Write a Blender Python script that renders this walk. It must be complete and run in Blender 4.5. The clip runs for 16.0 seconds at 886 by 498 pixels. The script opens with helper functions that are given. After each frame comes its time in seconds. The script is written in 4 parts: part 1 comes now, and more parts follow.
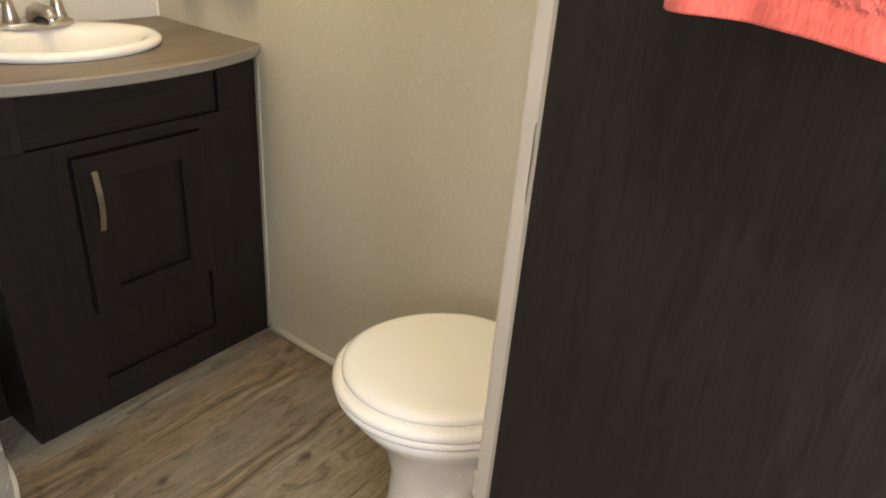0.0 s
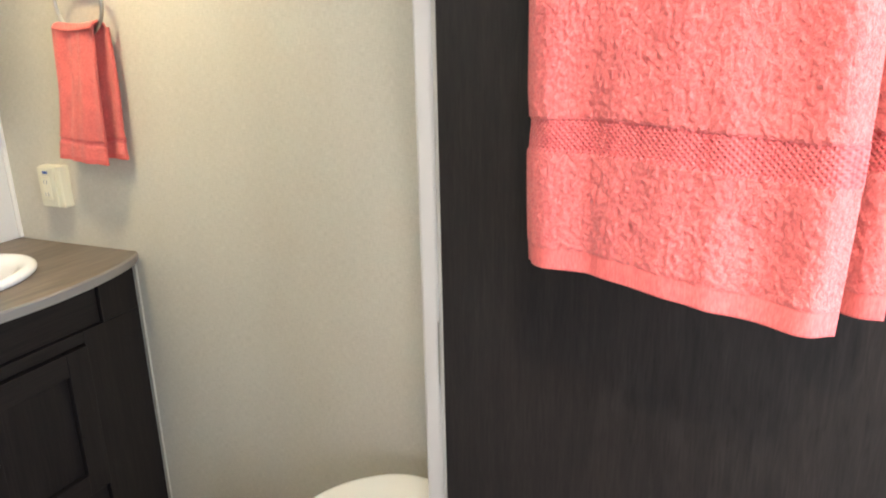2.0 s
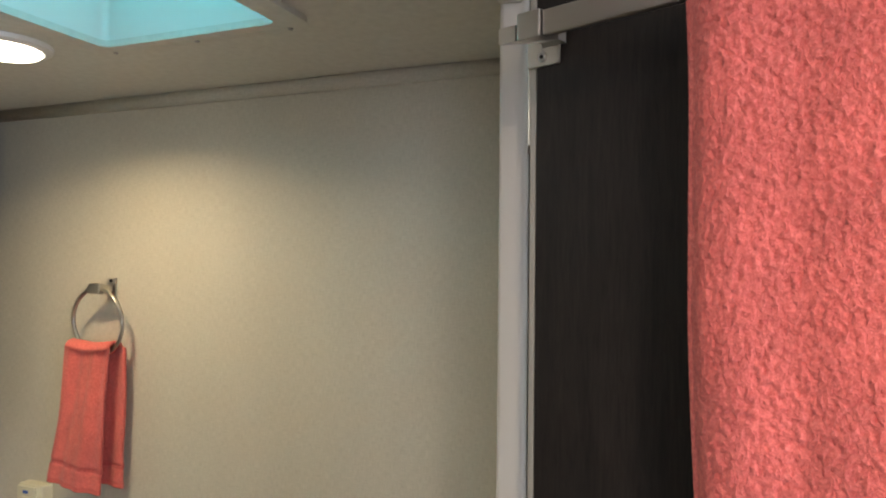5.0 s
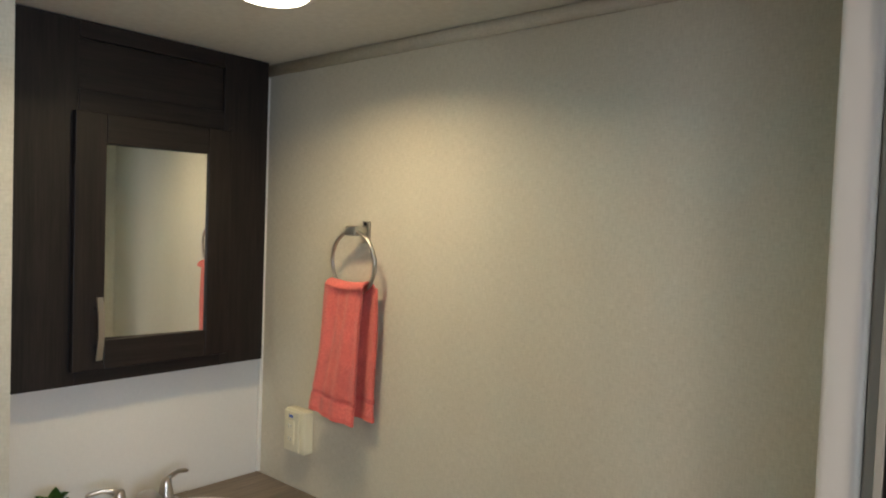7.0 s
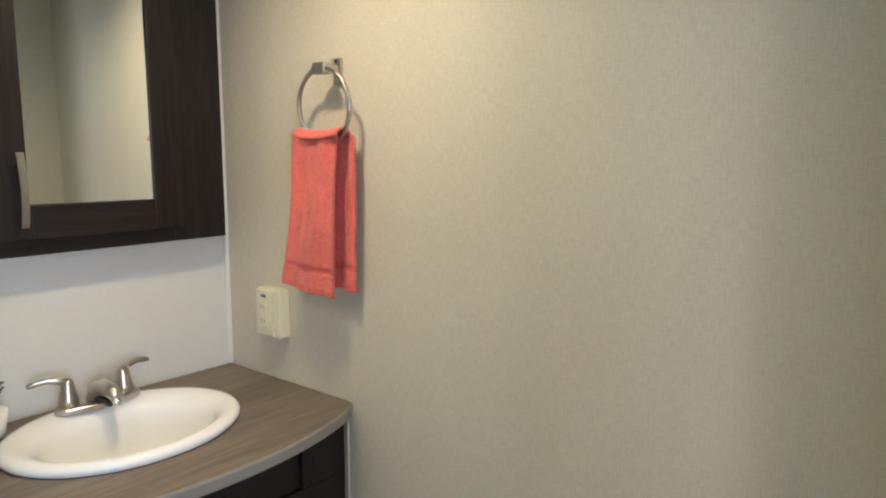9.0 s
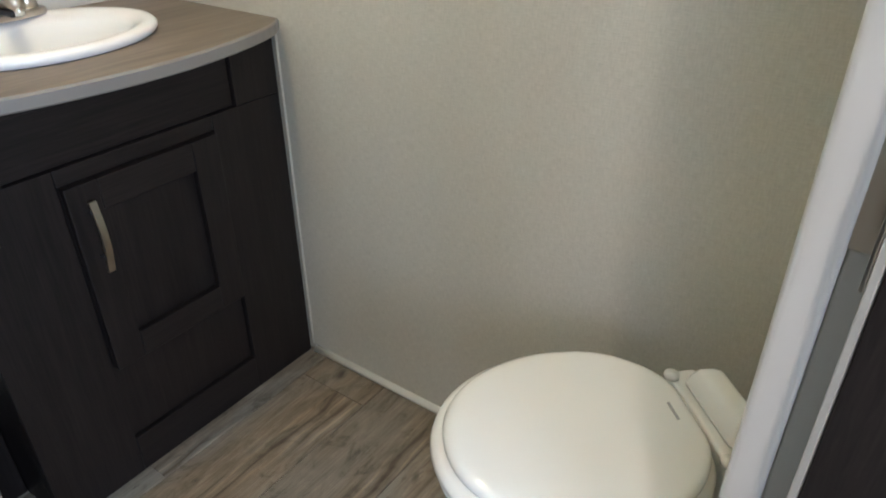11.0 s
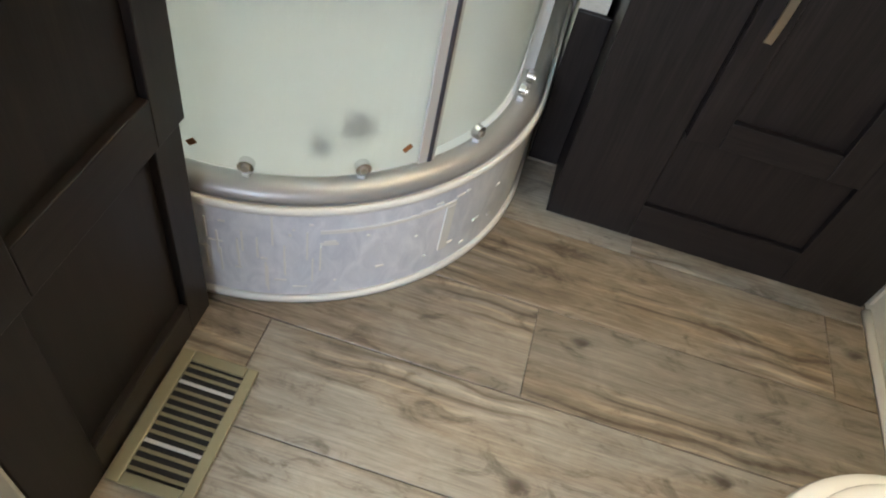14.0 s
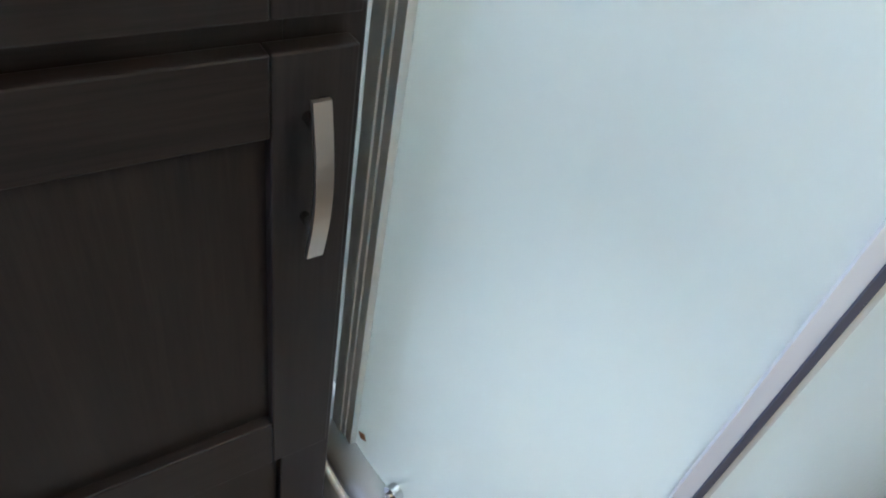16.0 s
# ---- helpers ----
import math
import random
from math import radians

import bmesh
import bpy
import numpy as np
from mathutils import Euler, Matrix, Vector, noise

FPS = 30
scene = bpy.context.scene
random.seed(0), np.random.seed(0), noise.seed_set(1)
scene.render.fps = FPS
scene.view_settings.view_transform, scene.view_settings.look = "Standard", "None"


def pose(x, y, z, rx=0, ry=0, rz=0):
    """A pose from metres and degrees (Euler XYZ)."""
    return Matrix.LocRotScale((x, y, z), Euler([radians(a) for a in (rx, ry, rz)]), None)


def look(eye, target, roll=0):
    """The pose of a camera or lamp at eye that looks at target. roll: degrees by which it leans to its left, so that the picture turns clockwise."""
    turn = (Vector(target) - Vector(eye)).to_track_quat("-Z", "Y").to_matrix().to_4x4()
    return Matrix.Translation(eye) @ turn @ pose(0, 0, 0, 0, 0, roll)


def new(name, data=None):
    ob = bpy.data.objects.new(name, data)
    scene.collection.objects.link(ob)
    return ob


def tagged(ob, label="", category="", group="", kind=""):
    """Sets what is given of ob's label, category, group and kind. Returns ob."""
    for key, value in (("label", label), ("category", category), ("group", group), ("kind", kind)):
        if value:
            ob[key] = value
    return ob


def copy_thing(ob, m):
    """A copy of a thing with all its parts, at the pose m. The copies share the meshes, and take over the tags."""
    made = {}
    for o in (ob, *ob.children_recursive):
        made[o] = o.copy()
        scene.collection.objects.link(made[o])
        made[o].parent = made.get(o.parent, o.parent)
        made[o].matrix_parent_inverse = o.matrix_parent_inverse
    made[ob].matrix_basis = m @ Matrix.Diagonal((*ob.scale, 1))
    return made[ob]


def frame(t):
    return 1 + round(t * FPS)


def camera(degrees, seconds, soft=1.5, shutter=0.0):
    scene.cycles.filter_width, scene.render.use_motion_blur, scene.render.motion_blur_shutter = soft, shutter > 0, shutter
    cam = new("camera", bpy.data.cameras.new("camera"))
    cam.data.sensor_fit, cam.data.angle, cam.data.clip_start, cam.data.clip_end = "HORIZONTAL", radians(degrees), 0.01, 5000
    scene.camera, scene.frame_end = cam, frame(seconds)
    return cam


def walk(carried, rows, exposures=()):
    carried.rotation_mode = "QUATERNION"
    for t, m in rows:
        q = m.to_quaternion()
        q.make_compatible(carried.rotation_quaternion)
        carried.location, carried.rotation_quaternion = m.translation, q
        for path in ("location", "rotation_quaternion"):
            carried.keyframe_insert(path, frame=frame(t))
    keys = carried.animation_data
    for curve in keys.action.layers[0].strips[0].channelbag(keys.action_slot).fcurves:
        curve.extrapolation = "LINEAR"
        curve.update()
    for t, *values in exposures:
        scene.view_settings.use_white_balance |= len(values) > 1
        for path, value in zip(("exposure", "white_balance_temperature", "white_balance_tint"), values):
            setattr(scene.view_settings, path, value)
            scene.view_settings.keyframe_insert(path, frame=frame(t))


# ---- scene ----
cam = camera(65.1, 16.0, soft=2.0)

PATH = [
    (0, (1.865, -1.158, 1.233), (0.841, 0.295, 0.317), 4.6),
    (0.5, (1.909, -1.147, 1.258), (0.965, 0.393, 0.4), 1.9),
    (1, (1.919, -1.153, 1.304), (1.084, 0.5, 0.55), 0.6),
    (1.5, (1.894, -1.201, 1.346), (1.137, 0.54, 0.715), -0.8),
    (2, (1.871, -1.291, 1.361), (1.11, 0.47, 0.796), -1.4),
    (2.5, (1.849, -1.327, 1.454), (1.067, 0.472, 1.067), -1.3),
    (3, (1.832, -1.314, 1.507), (1.078, 0.525, 1.284), -0.5),
    (3.5, (1.821, -1.287, 1.549), (1.144, 0.592, 1.451), -0.4),
    (4, (1.792, -1.299, 1.589), (1.159, 0.598, 1.591), 0.2),
    (4.5, (1.768, -1.257, 1.608), (1.115, 0.633, 1.672), 0.9),
    (5, (1.723, -1.199, 1.615), (0.971, 0.654, 1.654), 0.6),
    (5.2, (1.708, -1.178, 1.628), (0.858, 0.632, 1.663), 0.8),
    (7.3, (1.602, -1.11, 1.56), (0.282, 0.39, 1.479), 2.1),
    (7.5, (1.57, -1.092, 1.549), (0.273, 0.428, 1.463), 2.1),
    (8, (1.525, -1.038, 1.503), (0.252, 0.502, 1.402), 0.9),
    (8.5, (1.499, -1.002, 1.451), (0.244, 0.545, 1.273), 0.3),
    (9, (1.484, -0.978, 1.385), (0.233, 0.558, 1.109), 0.0),
    (9.5, (1.485, -0.988, 1.337), (0.293, 0.527, 0.805), -0.3),
    (10, (1.505, -0.985, 1.275), (0.382, 0.495, 0.533), -0.3),
    (10.2, (1.523, -0.986, 1.261), (0.434, 0.478, 0.44), -0.2),
    (12.3, (1.563, -0.956, 1.083), (0.578, 0.207, -0.213), 0.7),
    (12.5, (1.549, -0.926, 1.09), (0.532, 0.134, -0.267), 2.9),
    (13, (1.522, -0.852, 1.083), (0.372, -0.118, -0.38), 10.8),
    (13.5, (1.525, -0.784, 1.044), (0.211, -0.579, -0.449), 10.4),
    (14, (1.492, -0.802, 1.029), (0.193, -0.898, -0.488), 14.2),
    (14.5, (1.443, -0.818, 1.028), (0.16, -1.132, -0.473), 14.6),
    (15, (1.349, -0.839, 1.048), (0.066, -1.303, -0.415), 15.3),
    (15.5, (1.248, -0.864, 1.075), (0.0, -1.514, -0.346), 15.5),
    (16, (1.109, -0.828, 1.12), (0.148, -1.957, -0.221), 12.5),
]
EXPOSURES = [(0, 0.0, 8000, 13), (0.6, 0.75, 7400, 13), (1.0, 0.8, 7000, 13), (1.5, 0.55, 6700, 13), (2.5, 0.2, 6500, 13), (3.5, -0.25, 6800, 12), (5.2, -0.6, 6900, 14),
             (7.5, -0.65, 6800, 12), (9.0, -0.2, 6400, 12), (10.2, -0.15, 6200, 12), (12.5, 0.25, 5700, 10), (13.2, 0.0, 6200, 11), (14.0, 0.5, 6800, 12), (14.8, 0.6, 7000, 12), (15.5, 0.55, 6900, 14), (16, 0.8, 5500, 13)]
walk(cam, [(t, look(eye, target, roll)) for t, eye, target, roll in PATH], EXPOSURES)

# ---- world and lights ----
world = bpy.data.worlds.new("sky")
scene.world = world
world.use_nodes = True
sky = world.node_tree.nodes.new("ShaderNodeTexSky")
sky.sky_type, sky.sun_disc = "NISHITA", False
sky.sun_elevation, sky.sun_rotation = radians(45), radians(120)
world.node_tree.links.new(sky.outputs[0], world.node_tree.nodes["Background"].inputs[0])
world.node_tree.nodes["Background"].inputs[1].default_value = 0.12


def area(name, m, sx, sy, watts, colour, shape="RECTANGLE", spread=180):
    lamp = bpy.data.lights.new(name, "AREA")
    lamp.shape, lamp.size, lamp.size_y, lamp.energy, lamp.color, lamp.spread = shape, sx, sy, watts, colour, radians(spread)
    ob = new(name, lamp)
    ob.matrix_world = m
    return ob


LAMP_X, LAMP_Y, CEIL = 0.565, -0.385, 1.985
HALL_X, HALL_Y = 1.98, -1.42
VENT_X, VENT_Y = 0.922, -0.508
area("ceiling_lamp_light", pose(LAMP_X, LAMP_Y, CEIL - 0.022), 0.09, 0.09, 5.4, (1.0, 0.79, 0.48), "DISK", 150)
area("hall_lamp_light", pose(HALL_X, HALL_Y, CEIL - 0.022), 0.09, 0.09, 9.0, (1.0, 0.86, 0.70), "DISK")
area("roof_vent_daylight", pose(VENT_X, VENT_Y, CEIL + 0.3), 0.34, 0.34, 9.0, (0.85, 0.95, 1.0))
area("hall_window_daylight", look((3.12, -1.45, 1.35), (1.6, -1.0, 0.9)), 1.0, 0.8, 46, (0.66, 0.79, 1.0))
# added fill for towel and door, no known window at the hall end
area("hall_end_towel_fill", look((2.45, -2.68, 1.54), (1.85, -0.8, 1.3)), 0.8, 0.7, 17, (0.80, 0.80, 1.0))
area("shower_skylight_daylight", pose(0.38, -1.25, CEIL + 0.02), 0.5, 0.5, 7.0, (0.95, 0.98, 0.96))

# ---- materials ----


def material(name, colour, rough=0.5, metal=0.0, **extra):
    m = bpy.data.materials.new(name)
    m.use_nodes = True
    b = m.node_tree.nodes["Principled BSDF"]
    b.inputs["Base Color"].default_value = (*colour, 1)
    b.inputs["Roughness"].default_value = rough
    b.inputs["Metallic"].default_value = metal
    for key, value in extra.items():
        b.inputs[key.replace("_", " ")].default_value = value
    return m


def coords(m, scale, kind="Object"):
    n = m.node_tree.nodes
    tc, mp = n.new("ShaderNodeTexCoord"), n.new("ShaderNodeMapping")
    mp.inputs["Scale"].default_value = scale
    m.node_tree.links.new(tc.outputs[kind], mp.inputs["Vector"])
    return mp.outputs["Vector"]


def noise_node(m, scale, vector_scale=(1, 1, 1), detail=4.0, rough=0.55, distort=0.0):
    t = m.node_tree.nodes.new("ShaderNodeTexNoise")
    t.inputs["Scale"].default_value, t.inputs["Detail"].default_value = scale, detail
    t.inputs["Roughness"].default_value, t.inputs["Distortion"].default_value = rough, distort
    m.node_tree.links.new(coords(m, vector_scale), t.inputs["Vector"])
    return t


def ramp(m, source, stops):
    r = m.node_tree.nodes.new("ShaderNodeValToRGB")
    while len(r.color_ramp.elements) < len(stops):
        r.color_ramp.elements.new(0.5)
    for e, (p, c) in zip(r.color_ramp.elements, stops):
        e.position, e.color = p, (*c, 1)
    m.node_tree.links.new(source, r.inputs[0])
    return r.outputs[0]


def mix(m, a, b, factor, mode="MIX"):
    x = m.node_tree.nodes.new("ShaderNodeMix")
    x.data_type, x.blend_type = "RGBA", mode
    for socket, value in ((x.inputs[0], factor), (x.inputs[6], a), (x.inputs[7], b)):
        if isinstance(value, (float, int)):
            socket.default_value = value
        elif isinstance(value, tuple):
            socket.default_value = (*value, 1)
        else:
            m.node_tree.links.new(value, socket)
    return x.outputs[2]


def colour_in(m, socket):
    m.node_tree.links.new(socket, m.node_tree.nodes["Principled BSDF"].inputs["Base Color"])


def bump(m, socket, strength, distance):
    n = m.node_tree.nodes.new("ShaderNodeBump")
    n.inputs["Strength"].default_value, n.inputs["Distance"].default_value = strength, distance
    m.node_tree.links.new(socket, n.inputs["Height"])
    b = m.node_tree.nodes["Principled BSDF"]
    if b.inputs["Normal"].is_linked:
        m.node_tree.links.new(b.inputs["Normal"].links[0].from_socket, n.inputs["Normal"])
    m.node_tree.links.new(n.outputs[0], b.inputs["Normal"])


def rough_in(m, source, low, high):
    r = m.node_tree.nodes.new("ShaderNodeMapRange")
    r.inputs["To Min"].default_value, r.inputs["To Max"].default_value = low, high
    m.node_tree.links.new(source, r.inputs["Value"])
    m.node_tree.links.new(r.outputs[0], m.node_tree.nodes["Principled BSDF"].inputs["Roughness"])


# linen-textured wall covering
WALL = material("wall_covering", (0.62, 0.585, 0.49), 0.6)
w1 = noise_node(WALL, 1.0, (420, 420, 60), 2.0)
w2 = noise_node(WALL, 1.0, (60, 60, 520), 2.0)
weave = mix(WALL, w1.outputs[0], w2.outputs[0], 0.5)
tone = ramp(WALL, weave, [(0.35, (0.56, 0.53, 0.44)), (0.65, (0.68, 0.645, 0.55))])
blotch = noise_node(WALL, 3.0, (1, 1, 0.4), 3.0)
colour_in(WALL, mix(WALL, tone, ramp(WALL, blotch.outputs[0], [(0.3, (0.9, 0.9, 0.9)), (0.7, (1, 1, 1))]), 1.0, "MULTIPLY"))
bump(WALL, weave, 0.25, 0.0006)

# same covering paled towards blue-white: daylight painted into the vanity wall's colour
WALL_DAYLIT = WALL.copy()
WALL_DAYLIT.name = "pale_wall_covering"
colour_in(WALL_DAYLIT, mix(WALL_DAYLIT, WALL_DAYLIT.node_tree.nodes["Principled BSDF"].inputs["Base Color"].links[0].from_socket, (0.73, 0.74, 0.76), 0.6))

CEILING = material("ceiling_panel", (0.68, 0.66, 0.6), 0.55)
cn = noise_node(CEILING, 60, (1, 1, 1), 3.0)
colour_in(CEILING, ramp(CEILING, cn.outputs[0], [(0.3, (0.63, 0.61, 0.55)), (0.7, (0.71, 0.69, 0.63))]))
bump(CEILING, cn.outputs[0], 0.2, 0.001)

JAMB = material("door_jamb_vinyl", (0.43, 0.415, 0.36), 0.38)
bump(JAMB, noise_node(JAMB, 60, (1, 1, 0.2), 2.0).outputs[0], 0.08, 0.001)
STOP = material("cream_door_stop", (0.64, 0.62, 0.56), 0.3)
bump(STOP, noise_node(STOP, 60, (1, 1, 0.2), 2.0).outputs[0], 0.08, 0.001)
WHITE = material("white_trim", (0.78, 0.77, 0.73), 0.35)
bump(WHITE, noise_node(WHITE, 40, (1, 1, 1), 2.0).outputs[0], 0.05, 0.001)


def wood(name, dark, light, grain, rough=0.42):
    m = material(name, dark, rough)
    g1 = noise_node(m, 1.0, grain, 5.0, 0.65, 0.6)
    g2 = noise_node(m, 1.0, tuple(0.22 * v for v in grain), 3.0, 0.5, 0.4)
    c = ramp(m, g1.outputs[0], [(0.32, dark), (0.7, light)])
    d = ramp(m, g2.outputs[0], [(0.35, (0.72, 0.72, 0.72)), (0.65, (1.08, 1.05, 1.02))])
    colour_in(m, mix(m, c, d, 1.0, "MULTIPLY"))
    bump(m, g1.outputs[0], 0.18, 0.0008)
    m.node_tree.nodes["Principled BSDF"].inputs["Specular IOR Level"].default_value = 0.3
    rough_in(m, g1.outputs[0], rough - 0.08, rough + 0.14)
    return m


DARK = wood("dark_espresso_wood", (0.0085, 0.0068, 0.0066), (0.0225, 0.0175, 0.016), (220, 220, 9))
DARK_H = wood("dark_espresso_wood_horizontal", (0.0085, 0.0068, 0.0066), (0.0225, 0.0175, 0.016), (220, 9, 220))
DARK_HX = wood("dark_espresso_wood_crosswise", (0.0085, 0.0068, 0.0066), (0.0225, 0.0175, 0.016), (9, 220, 220))
DOOR_WOOD = wood("dark_door_laminate", (0.012, 0.0095, 0.0088), (0.03, 0.0245, 0.0215), (330, 330, 26), 0.46)
COUNTER = wood("grey_brown_laminate", (0.13, 0.105, 0.085), (0.24, 0.2, 0.165), (75, 6, 75), 0.4)
EDGE = material("pale_laminate_edge", (0.26, 0.235, 0.21), 0.4)
bump(EDGE, noise_node(EDGE, 90).outputs[0], 0.1, 0.0005)

# weathered vinyl planks, grain along y
PLANK = material("vinyl_plank", (0.25, 0.2, 0.15), 0.38)
pn = PLANK.node_tree
info = pn.nodes.new("ShaderNodeObjectInfo")
geo = pn.nodes.new("ShaderNodeNewGeometry")
shift = pn.nodes.new("ShaderNodeVectorMath")
shift.operation = "MULTIPLY_ADD"
shift.inputs[1].default_value = (7.3, 5.1, 3.7)
pn.links.new(info.outputs["Random"], shift.inputs[0])
pn.links.new(geo.outputs["Position"], shift.inputs[2])


def plank_noise(vector_scale, detail, distort, rough=0.6):
    mp, t = pn.nodes.new("ShaderNodeMapping"), pn.nodes.new("ShaderNodeTexNoise")
    mp.inputs["Scale"].default_value = vector_scale
    t.inputs["Scale"].default_value, t.inputs["Detail"].default_value = 1.0, detail
    t.inputs["Distortion"].default_value, t.inputs["Roughness"].default_value = distort, rough
    pn.links.new(shift.outputs[0], mp.inputs["Vector"])
    pn.links.new(mp.outputs[0], t.inputs["Vector"])
    return t.outputs[0]


fine = plank_noise((250, 8, 1), 4.0, 0.5, 0.65)
mid = plank_noise((24, 4.2, 1), 6.0, 1.2, 0.66)
patch = plank_noise((6, 1.7, 1), 3.0, 0.6)
smudge = plank_noise((22, 11, 1), 5.0, 1.0, 0.68)
rings = pn.nodes.new("ShaderNodeTexWave")
rings.wave_type, rings.bands_direction = "BANDS", "X"
rings.inputs["Scale"].default_value, rings.inputs["Distortion"].default_value = 2.6, 9.0
rings.inputs["Detail"].default_value, rings.inputs["Detail Scale"].default_value = 2.5, 1.0
rmap = pn.nodes.new("ShaderNodeMapping")
rmap.inputs["Scale"].default_value = (4.0, 1.25, 1)
pn.links.new(shift.outputs[0], rmap.inputs["Vector"])
pn.links.new(rmap.outputs[0], rings.inputs["Vector"])
base = ramp(PLANK, mid, [(0.30, (0.15, 0.115, 0.082)), (0.46, (0.27, 0.22, 0.165)), (0.60, (0.35, 0.30, 0.235)), (0.75, (0.45, 0.40, 0.325))])
grey = mix(PLANK, base, (0.335, 0.315, 0.28), ramp(PLANK, patch, [(0.42, (0, 0, 0)), (0.6, (0.75, 0.75, 0.75))]))
streak = ramp(PLANK, rings.outputs[0], [(0.0, (0.42, 0.35, 0.29)), (0.16, (0.9, 0.87, 0.83)), (0.6, (1.0, 1.0, 1.0)), (0.86, (1.12, 1.1, 1.07)), (1.0, (1.55, 1.5, 1.4))])
lined = mix(PLANK, grey, streak, ramp(PLANK, plank_noise((5.5, 1.3, 1), 2.0, 0.3), [(0.5, (0.05, 0.05, 0.05)), (0.6, (0.9, 0.9, 0.9))]), "MULTIPLY")
grainy = mix(PLANK, lined, ramp(PLANK, fine, [(0.34, (0.7, 0.68, 0.66)), (0.6, (1.1, 1.09, 1.08))]), 0.75, "MULTIPLY")
grainy = mix(PLANK, grainy, ramp(PLANK, smudge, [(0.32, (0.42, 0.38, 0.34)), (0.45, (0.86, 0.84, 0.81)), (0.68, (1.08, 1.06, 1.03))]), 0.95, "MULTIPLY")
knots = pn.nodes.new("ShaderNodeTexVoronoi")
knots.inputs["Scale"].default_value = 1.0
kmap = pn.nodes.new("ShaderNodeMapping")
kmap.inputs["Scale"].default_value = (8.5, 4.6, 1)
kw = pn.nodes.new("ShaderNodeVectorMath")
kw.operation = "MULTIPLY_ADD"
kw.inputs[1].default_value = (0.04, 0.05, 0)
pn.links.new(smudge, kw.inputs[0])
pn.links.new(shift.outputs[0], kw.inputs[2])
pn.links.new(kw.outputs[0], kmap.inputs["Vector"])
pn.links.new(kmap.outputs[0], knots.inputs["Vector"])
knotted = mix(PLANK, (0.045, 0.032, 0.024), grainy, ramp(PLANK, knots.outputs["Distance"], [(0.045, (0.08, 0.08, 0.08)), (0.09, (0.55, 0.55, 0.55)), (0.13, (0.95, 0.95, 0.95)), (0.2, (1, 1, 1))]))
vary = ramp(PLANK, info.outputs["Random"], [(0.0, (0.70, 0.68, 0.64)), (0.5, (0.88, 0.88, 0.87)), (1.0, (1.04, 1.05, 1.03))])
colour_in(PLANK, mix(PLANK, knotted, vary, 1.0, "MULTIPLY"))
bump(PLANK, fine, 0.15, 0.0005)
rough_in(PLANK, fine, 0.3, 0.48)
SUBFLOOR = material("dark_joint", (0.05, 0.04, 0.033), 0.8)

PORCELAIN = material("porcelain", (0.82, 0.81, 0.77), 0.12, Coat_Weight=0.4)
bump(PORCELAIN, noise_node(PORCELAIN, 9, (1, 1, 1), 2.0).outputs[0], 0.03, 0.002)
SEAT = material("toilet_plastic", (0.82, 0.81, 0.76), 0.09, Coat_Weight=0.3)
bump(SEAT, noise_node(SEAT, 12, (1, 1, 1), 2.0).outputs[0], 0.02, 0.002)
SINK = material("white_acrylic", (0.85, 0.86, 0.87), 0.15)
bump(SINK, noise_node(SINK, 10, (1, 1, 1), 2.0).outputs[0], 0.02, 0.002)
NICKEL = material("brushed_nickel", (0.55, 0.51, 0.46), 0.28, 1.0)
bump(NICKEL, noise_node(NICKEL, 1.0, (500, 60, 500), 2.0).outputs[0], 0.08, 0.0004)
CHROME = material("chrome", (0.72, 0.72, 0.72), 0.12, 1.0)
BLACK = material("black_plastic", (0.012, 0.012, 0.013), 0.35)
MIRROR = material("mirror", (0.9, 0.92, 0.9), 0.02, 1.0)
ALUMINIUM = material("satin_aluminium", (0.7, 0.7, 0.69), 0.46, 0.4)
bump(ALUMINIUM, noise_node(ALUMINIUM, 1.0, (60, 60, 700), 2.0).outputs[0], 0.06, 0.0004)
TRACK = material("dull_aluminium", (0.42, 0.42, 0.42), 0.42, 0.55)
bump(TRACK, noise_node(TRACK, 30, (1, 1, 1), 3.0).outputs[0], 0.05, 0.001)
GASKET = material("dark_seal", (0.06, 0.06, 0.075), 0.5)
IVORY = material("ivory_plastic", (0.74, 0.71, 0.55), 0.4)
IVORY_DEEP = material("ivory_plate", (0.7, 0.67, 0.52), 0.45)
BRASS = material("khaki_enamel", (0.26, 0.23, 0.14), 0.35, 0.25)
bump(BRASS, noise_node(BRASS, 150).outputs[0], 0.1, 0.0004)
STAIN = material("rust_tab", (0.3, 0.11, 0.03), 0.6)
LEAF = material("leaf", (0.05, 0.16, 0.025), 0.4)
colour_in(LEAF, ramp(LEAF, noise_node(LEAF, 45).outputs[0], [(0.3, (0.03, 0.1, 0.015)), (0.7, (0.1, 0.25, 0.05))]))
HOSE = material("beige_hose", (0.6, 0.56, 0.47), 0.45)
ACRYLIC = material("shower_surround", (0.78, 0.81, 0.79), 0.3)
bump(ACRYLIC, noise_node(ACRYLIC, 6).outputs[0], 0.05, 0.003)
GREY = material("grey_mark", (0.35, 0.35, 0.34), 0.5)
BLUE = material("blue_mark", (0.05, 0.12, 0.4), 0.5)

FILM = material("wrinkled_white_film", (0.72, 0.74, 0.78), 0.28)
fn = noise_node(FILM, 1.0, (26, 26, 14), 5.0, 0.6, 1.0)
colour_in(FILM, ramp(FILM, fn.outputs[0], [(0.3, (0.6, 0.62, 0.67)), (0.7, (0.8, 0.81, 0.84))]))
bump(FILM, fn.outputs[0], 0.45, 0.004)

